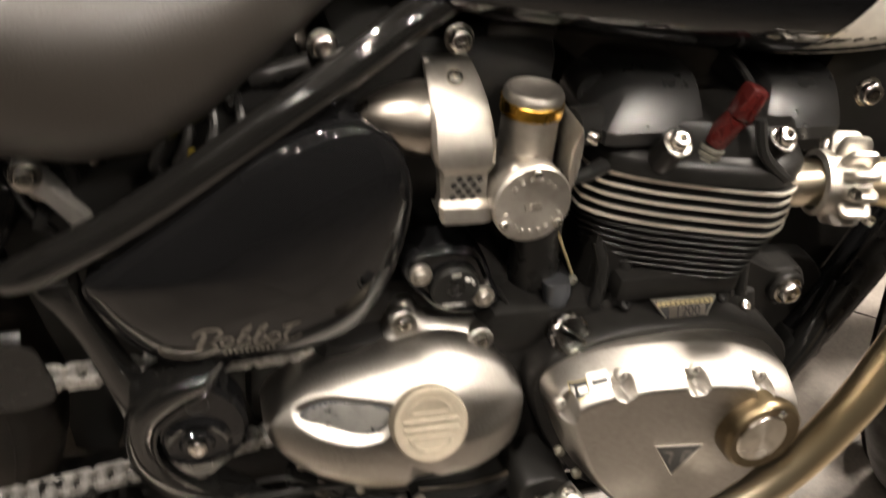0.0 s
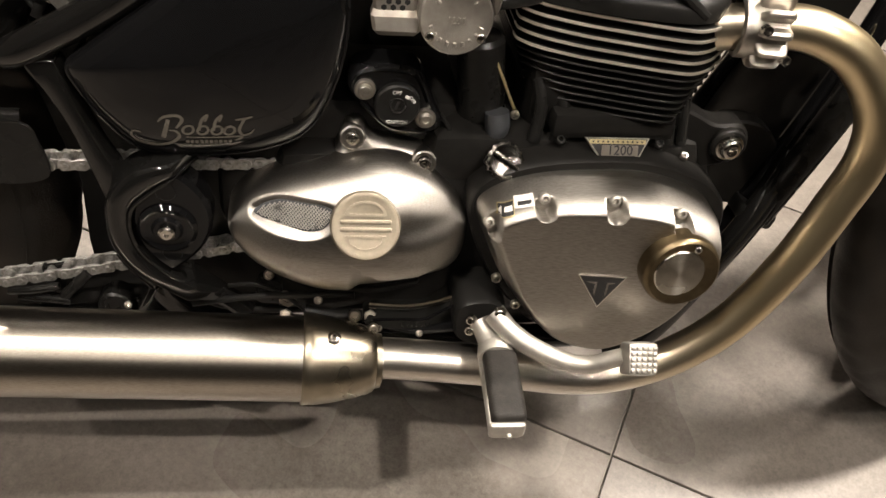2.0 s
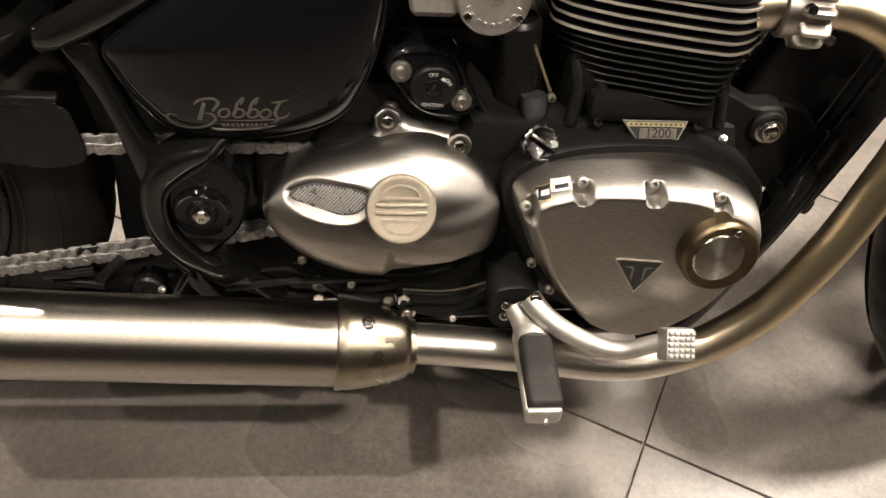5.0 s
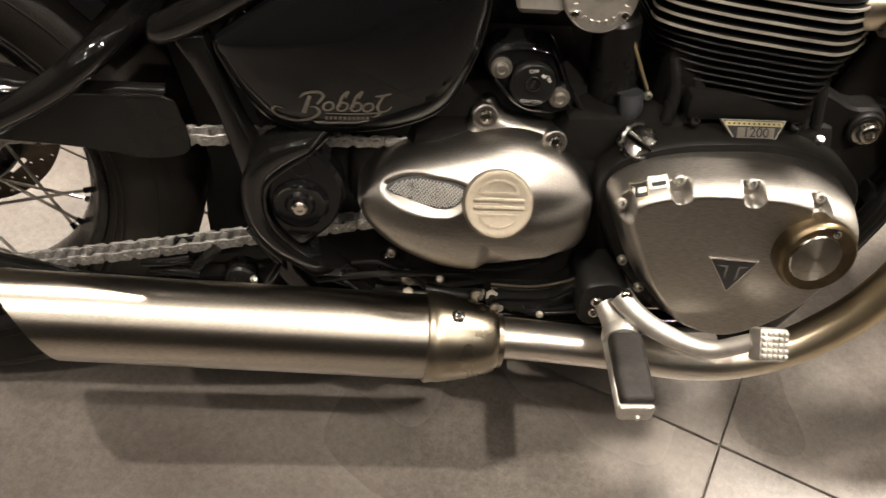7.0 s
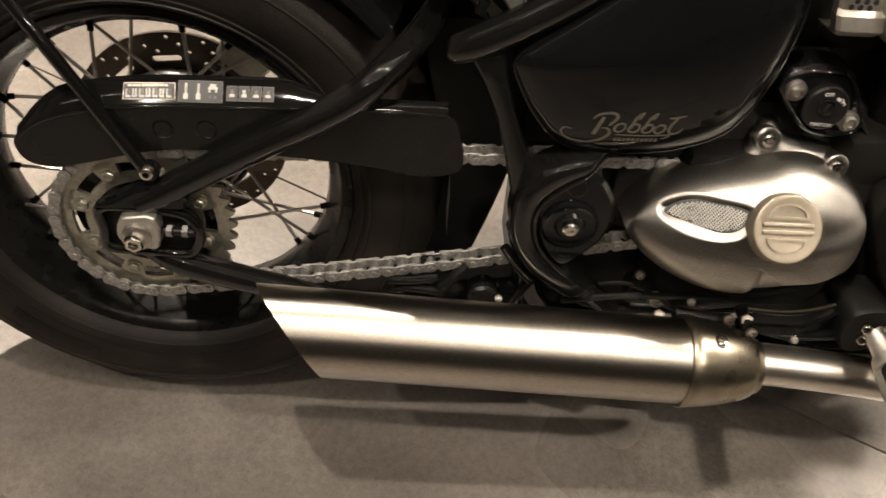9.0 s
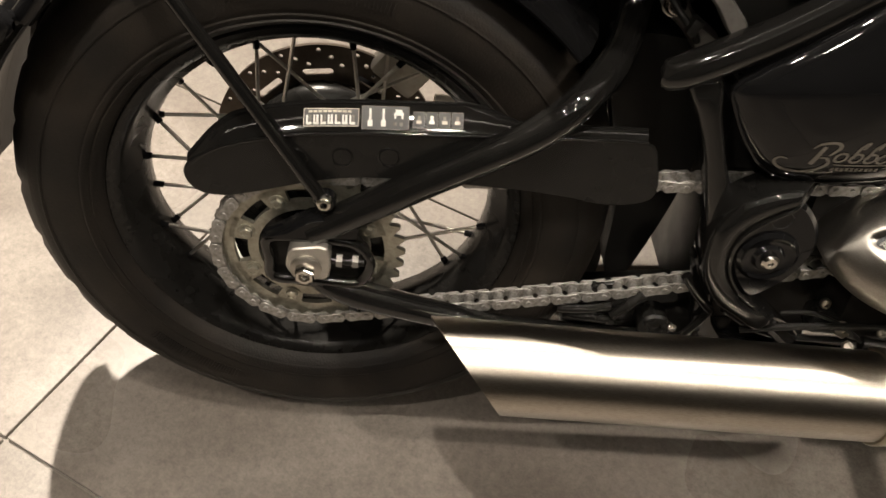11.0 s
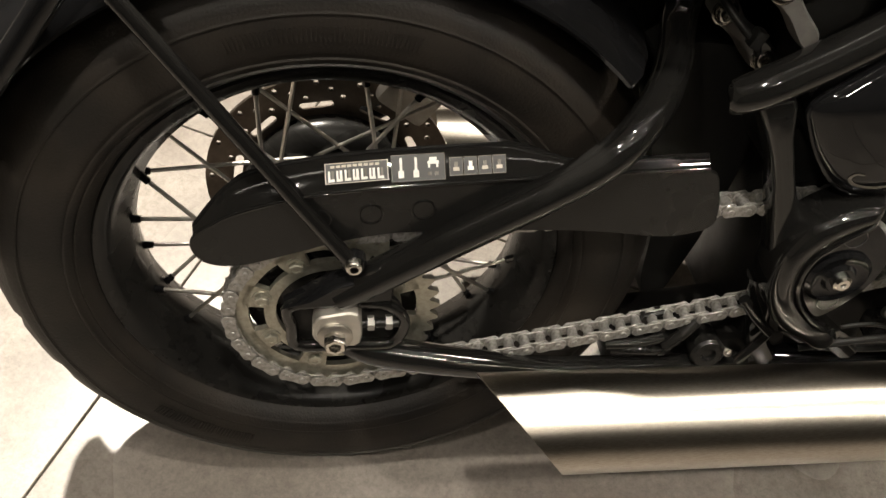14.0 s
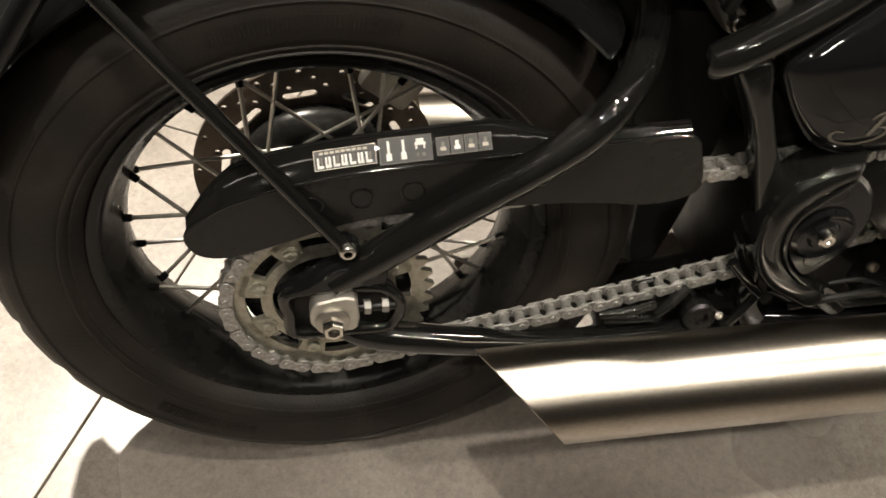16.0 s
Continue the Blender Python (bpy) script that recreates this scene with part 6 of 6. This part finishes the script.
part("spring_tab", box((0.7375, -0.186, 0.2335), (0.020, 0.010, 0.006), 0.0015), ZINC, pegb)
P0, P1 = Vector((0.785, -0.245, 0.284)), Vector((0.783, -0.345, 0.273))
pd = (P1 - P0).normalized()
PEG = Matrix.Translation(P0) @ Matrix((Vector((1, 0, 0)), pd.cross(Vector((1, 0, 0))).normalized() * -1, pd)).transposed().to_4x4()
L = (P1 - P0).length
peg = part("footpeg", moved(box((0, 0.0075, L / 2 + 0.002), (0.0352, 0.0130, L - 0.004), 0.005, seg=3), PEG), PALEMETAL, bike, "black rubber footpeg with silver ends")
part("peg_collar", moved(lathe([(-0.008, 0.012), (-0.004, 0.0185), (0.004, 0.0195), (0.009, 0.0185), (0.010, 0.014)], (0, 0, 0), (0, 0, 1), 28), PEG), PALEMETAL, peg)
part("peg_rubber", moved(box((0.0022, -0.0050, 0.050), (0.0360, 0.0190, 0.088), 0.0075, seg=5), PEG), GRIP, peg, "worn black rubber pad")
part("peg_end", moved(box((0, 0.0020, L - 0.004), (0.0365, 0.0200, 0.0075), 0.0036, seg=4), PEG), PALEMETAL, peg, "silver end plate of the peg")
part("peg_tip", moved(lathe([(L - 0.002, 0.003), (L + 0.002, 0.003), (L + 0.0035, 0.002), (L + 0.0035, 0)], (0.002, 0.006, 0), (0, 0, 1), 14), PEG), PALEMETAL, peg)
part("peg_yoke", tube([(0.770, -0.215, 0.300), (0.777, -0.228, 0.292), (0.785, -0.248, 0.284)], [0.0110, 0.0120, 0.0165], 14), PALEMETAL, peg)
for z in (0.306, 0.291):
    bolt((0.762, -0.218, z), 0.0055, 0.008, (-0.5, -0.8, 0.2), peg, CHROME, "yoke_bolt")
pedal = part("brake_pedal", tube([(0.783, -0.222, 0.318), (0.800, -0.240, 0.306), (0.825, -0.252, 0.294), (0.856, -0.262, 0.285), (0.880, -0.270, 0.287), (0.900, -0.276, 0.300), (0.912, -0.280, 0.309)], [0.0125, 0.0115, 0.0108, 0.0100, 0.0098, 0.0095, 0.0095], 16), PALEMETAL, bike, "cast aluminium brake pedal with a knurled pad")
pad = part("pedal_pad", box((0.9255, -0.285, 0.3105), (0.034, 0.022, 0.034), 0.004, (-40, 8, 6)), PALEMETAL, pedal, "knurled silver pedal pad")
pm = pose(0.9255, -0.285, 0.3105, -40, 8, 6)
bm = bmesh.new()
for i in range(5):
    for j in range(5):
        x, z = -0.0125 + i * 0.00625, -0.0115 + j * 0.00575
        box((x, -0.0112, z), (0.0050, 0.0040, 0.0046), 0.0014, bm=bm)
bm.transform(pm)
tagged(part("pad_knurl", bm, PALEMETAL, pedal), kind="stuff")
bolt((0.787, -0.226, 0.322), 0.007, 0.008, (0, -1, 0.2), pedal, CHROME, "pedal_bolt")
part("pedal_rod", tube([(0.655, -0.170, 0.282), (0.700, -0.172, 0.281), (0.735, -0.175, 0.292), (0.760, -0.18, 0.310)], 0.0035, 8), CHROME, pedal)
# fasteners and lines under the sprocket cover
for x, y, z, r in ((0.566, -0.130, 0.262, 0.011), (0.640, -0.165, 0.263, 0.007), (0.660, -0.185, 0.262, 0.006), (0.545, -0.12, 0.285, 0.006), (0.500, -0.128, 0.255, 0.005)):
    bolt((x, y, z), r, r, (0, -0.9, 0.35), engine, SATINGREY, "casing_bolt", hexed=r > 0.008)
part("pedal_cylinder", box((0.600, -0.120, 0.262), (0.14, 0.03, 0.030), 0.008, (0, 3, 0)), SATIN, bike, "black rear brake master cylinder")
for k, pts in enumerate(([(0.46, -0.13, 0.25), (0.52, -0.14, 0.268), (0.58, -0.145, 0.275), (0.64, -0.150, 0.280)], [(0.44, -0.12, 0.27), (0.50, -0.12, 0.235), (0.60, -0.13, 0.240), (0.66, -0.14, 0.255)], [(0.62, -0.14, 0.285), (0.66, -0.155, 0.292), (0.71, -0.150, 0.300)])):
    part("brake_line", tube(pts, 0.0040, 8), PLASTIC, bike, "thin black brake line")
# pedal bracket and small fittings between the engine and the silencer
arm = part("pedal_bracket_arm", tube([(0.650, -0.168, 0.262), (0.680, -0.172, 0.254), (0.711, -0.178, 0.252), (0.745, -0.188, 0.266), (0.768, -0.192, 0.276)], [0.0055, 0.0050, 0.0050, 0.0065, 0.0085], 12), GLOSS, pegb)
for x, y, z, r in ((0.564, -0.160, 0.260, 0.0065), (0.657, -0.172, 0.268, 0.0070), (0.666, -0.180, 0.257, 0.0045), (0.600, -0.150, 0.272, 0.0050), (0.712, -0.184, 0.252, 0.0042)):
    bolt((x, y, z), r, r * 0.9, (-0.1, -0.75, 0.6), pegb, SATINGREY, "bracket_bolt", hexed=r > 0.006)
part("brake_switch", tube([(0.585, -0.148, 0.255), (0.618, -0.152, 0.250), (0.648, -0.158, 0.256)], [0.0075, 0.0085, 0.0060], 12), PLASTIC, pegb)
part("switch_wire", tube([(0.585, -0.148, 0.256), (0.560, -0.140, 0.272), (0.530, -0.132, 0.280), (0.500, -0.125, 0.272)], 0.0025, 8), PLASTIC, pegb)
part("return_spring", tube([(0.690 + 0.0009 * k, -0.178 + 0.004 * math.cos(k * 1.1), 0.262 + 0.004 * math.sin(k * 1.1)) for k in range(40)], 0.0009, 6, 1), SATIN, pegb)
# braces and brackets between the pivot casting and the silencer
for pts, r, mat in (([(0.388, -0.122, 0.318), (0.4045, -0.128, 0.296), (0.4213, -0.130, 0.2770)], 0.0055, TUBE), ([(0.4213, -0.130, 0.2770), (0.411, -0.130, 0.2560), (0.4005, -0.128, 0.2340)], 0.0050, TUBE),
                    ([(0.350, -0.118, 0.286), (0.336, -0.122, 0.272), (0.322, -0.122, 0.256)], 0.0060, SATIN), ([(0.2638, -0.118, 0.2592), (0.290, -0.124, 0.2660), (0.318, -0.122, 0.2700)], 0.0048, TUBE),
                    ([(0.272, -0.112, 0.246), (0.296, -0.118, 0.2500), (0.325, -0.116, 0.2440)], 0.0065, SATIN), ([(0.4733, -0.130, 0.2832), (0.490, -0.130, 0.262), (0.5091, -0.128, 0.2409)], 0.0070, TUBE),
                    ([(0.5353, -0.120, 0.2790), (0.560, -0.126, 0.2720), (0.590, -0.128, 0.2780)], 0.0040, TUBE)):
    part("brace", tube(pts, r, 12), mat, frm)
part("silencer_mount", lathe([(-0.016, 0.018), (0.010, 0.018), (0.013, 0.015), (0.013, 0.008), (0.009, 0.007), (0.009, 0.0)], (0.372, -0.110, 0.236), (0, -1, 0.15), 24), SATIN, frm, "black silencer mounting boss")
part("stand_bracket", plate([(0.276, 0.252), (0.300, 0.284), (0.322, 0.288), (0.330, 0.262), (0.312, 0.244)], [(-0.096, 0), (-0.104, 0), (-0.106, 0.002)]), SATIN, frm)
bolt((0.3887, -0.124, 0.2440), 0.0050, 0.0045, (0, -0.8, 0.6), frm, CHROME, "brace_bolt")
part("frame_tab", box((0.300, -0.09, 0.185), (0.11, 0.004, 0.012), 0.001, (0, -10, 0)), ZINC, frm)
part("rear_caliper", box((0.085, 0.082, 0.430), (0.06, 0.035, 0.045), 0.008, (0, 40, 0)), CAST, bike, "silver rear brake caliper")

# ---- rear mudguard and lamp ----
bm = bmesh.new()
rows = []
for i in range(41):
    a = radians(41 + i * 3.42)
    row = []
    for y, r in ((-0.088, 0.326), (-0.0905, 0.329), (-0.086, 0.340), (-0.068, 0.351), (-0.035, 0.357), (0.0, 0.359), (0.035, 0.357), (0.068, 0.351), (0.086, 0.340), (0.0905, 0.329), (0.088, 0.326), (0.084, 0.338), (0.06, 0.348), (0.0, 0.355), (-0.06, 0.348), (-0.084, 0.338)):
        row.append(bm.verts.new((r * math.cos(a), y, 0.323 + r * math.sin(a))))
    rows.append(row)
for a, b in zip(rows, rows[1:]):
    for i in range(16):
        bm.faces.new((a[i], a[(i + 1) % 16], b[(i + 1) % 16], b[i]))
bm.faces.new(rows[0])
bm.faces.new(rows[-1][::-1])
mud = part("rear_mudguard", bm, GLOSS, bike, "glossy black rear mudguard hugging the tyre")
part("mudguard_bracket", tube([(-0.150, -0.092, 0.657), (-0.170, -0.094, 0.635), (-0.200, -0.095, 0.600), (-0.235, -0.097, 0.560)], 0.010, 10), GLOSS, mud)
lampo = part("rear_indicator", lathe([(-0.030, 0.004), (-0.022, 0.016), (-0.005, 0.022), (0.010, 0.021), (0.016, 0.017), (0.016, 0.0)], (-0.262, -0.125, 0.566), (-1, -0.1, 0.05), 24), GLOSS, bike, "small glossy black rear indicator")
part("indicator_stem", tube([(-0.235, -0.097, 0.560), (-0.255, -0.112, 0.564), (-0.262, -0.122, 0.566)], 0.007, 10), GLOSS, lampo)
part("indicator_lens", lathe([(0.0165, 0.0175), (0.021, 0.0150), (0.023, 0.0)], (-0.262, -0.125, 0.566), (-1, -0.1, 0.05), 24), LENS, lampo, "smoked amber lens")
part("swingarm_cross_tube", tube([(0.312, 0.012, 0.600), (0.313, 0.0, 0.66), (0.313, 0.0, 0.72)], 0.016, 14), GLOSS, swing)
part("far_swingarm_tube", tube([(0.008, 0.128, 0.362), (0.118, 0.125, 0.420), (0.188, 0.114, 0.451), (0.258, 0.104, 0.510), (0.284, 0.078, 0.541), (0.312, 0.012, 0.600)], 0.0158, 14), GLOSS, swing)
part("far_lower_tube", tube([(0.006, 0.124, 0.310), (0.137, 0.126, 0.280), (0.420, 0.11, 0.340)], 0.0145, 12), GLOSS, swing)
# three added black fillers darken the gaps between tyre, swingarm and frame
part("mudflap_plate", plate(spline([(0.296, 0.520), (0.370, 0.525), (0.404, 0.500), (0.410, 0.420), (0.392, 0.320), (0.360, 0.216), (0.345, 0.200), (0.332, 0.240), (0.330, 0.330), (0.310, 0.420)], 4, True), [(0.03, 0), (-0.01, 0)]), PLASTIC, bike, "black filler plate in front of the rear wheel")

part("far_splash_panel", plate(spline([(0.290, 0.500), (0.330, 0.500), (0.345, 0.420), (0.352, 0.320), (0.350, 0.240), (0.352, 0.120), (0.300, 0.120), (0.300, 0.300), (0.285, 0.420)], 3, True), [(0.100, 0), (0.090, 0)]), PLASTIC, bike, "black filler panel beyond the tyre")
part("inner_panel", box((0.345, 0.085, 0.590), (0.200, 0.05, 0.330), 0.01), PLASTIC, bike, "black filler panel behind the linkage")

# added black block, keeps the gap above the silencer dark
part("silencer_bracket", box((0.375, -0.055, 0.205), (0.190, 0.090, 0.050), 0.012, (0, -6, 0)), MATT, bike, "black filler block under the swingarm pivot")

# ---- front wheel ----
FW = Vector((1.515, 0.0, 0.332))
FM = Matrix.Translation(FW) @ Matrix.Rotation(radians(32), 4, Vector((-0.43, 0, 0.90)))
front = part("front_wheel", moved(rim_mesh(0.252, 0.036), FM), GLOSS, bike, "black spoked front wheel turned on full lock")
part("tyre", moved(tyre_mesh(0.332, 0.054, 0.250, 30, 210), FM), RUBBER, front, "black front tyre with curved tread grooves")
part("hub", moved(lathe([(-0.06, 0.02), (-0.05, 0.05), (-0.04, 0.05), (0, 0.03), (0.04, 0.05), (0.05, 0.05), (0.06, 0.02)], (0, 0, 0), (0, 1, 0), 32), FM), SATIN, front)
for i in range(32):
    a = radians(11.25 * i)
    s = -1 if i % 2 else 1
    tb = tube([(0.046 * math.cos(a + s * 0.9), s * 0.042, 0.046 * math.sin(a + s * 0.9)), (0.226 * math.cos(a), s * 0.008, 0.226 * math.sin(a))], 0.0019, 6, 1)
    part("spoke", moved(tb, FM), CHROME, front)
fork = part("front_fork", tube([(1.515, -0.10, 0.335), (1.36, -0.10, 0.66), (1.26, -0.10, 0.87)], 0.024, 16, 2), SATIN, bike, "black front fork")
part("fork_leg", tube([(1.515, 0.10, 0.335), (1.36, 0.10, 0.66), (1.26, 0.10, 0.87)], 0.024, 16, 2), SATIN, fork)
part("side_stand", tube([(0.60, 0.13, 0.19), (0.62, 0.20, 0.10), (0.64, 0.27, 0.040)], 0.010, 10, 2), GLOSS, bike, "black side stand")

# ---- floor tiles ----
TILE_LONG, TILE_WIDE, JOINT = 1.256, 0.640, 0.0035
G0 = pose(1.009, -0.204, 0.0, 0, 0, -28.7)
tile_ob = None
for i in range(-4, 4):
    for j in range(-7, 8):
        m = G0 @ pose((i + 0.5) * TILE_LONG, (j + 0.5) * TILE_WIDE, -0.004)
        c = m.translation
        if abs(c.x - 0.4) > 4.0 or abs(c.y) > 4.0:
            continue
        if tile_ob is None:
            tile_ob = part("tile", box((0, 0, 0), (TILE_LONG - JOINT, TILE_WIDE - JOINT, 0.008), 0.0008, seg=1), TILE, floor, smooth=False)
            tile_ob.matrix_local = m
        else:
            again(tile_ob, m, floor)
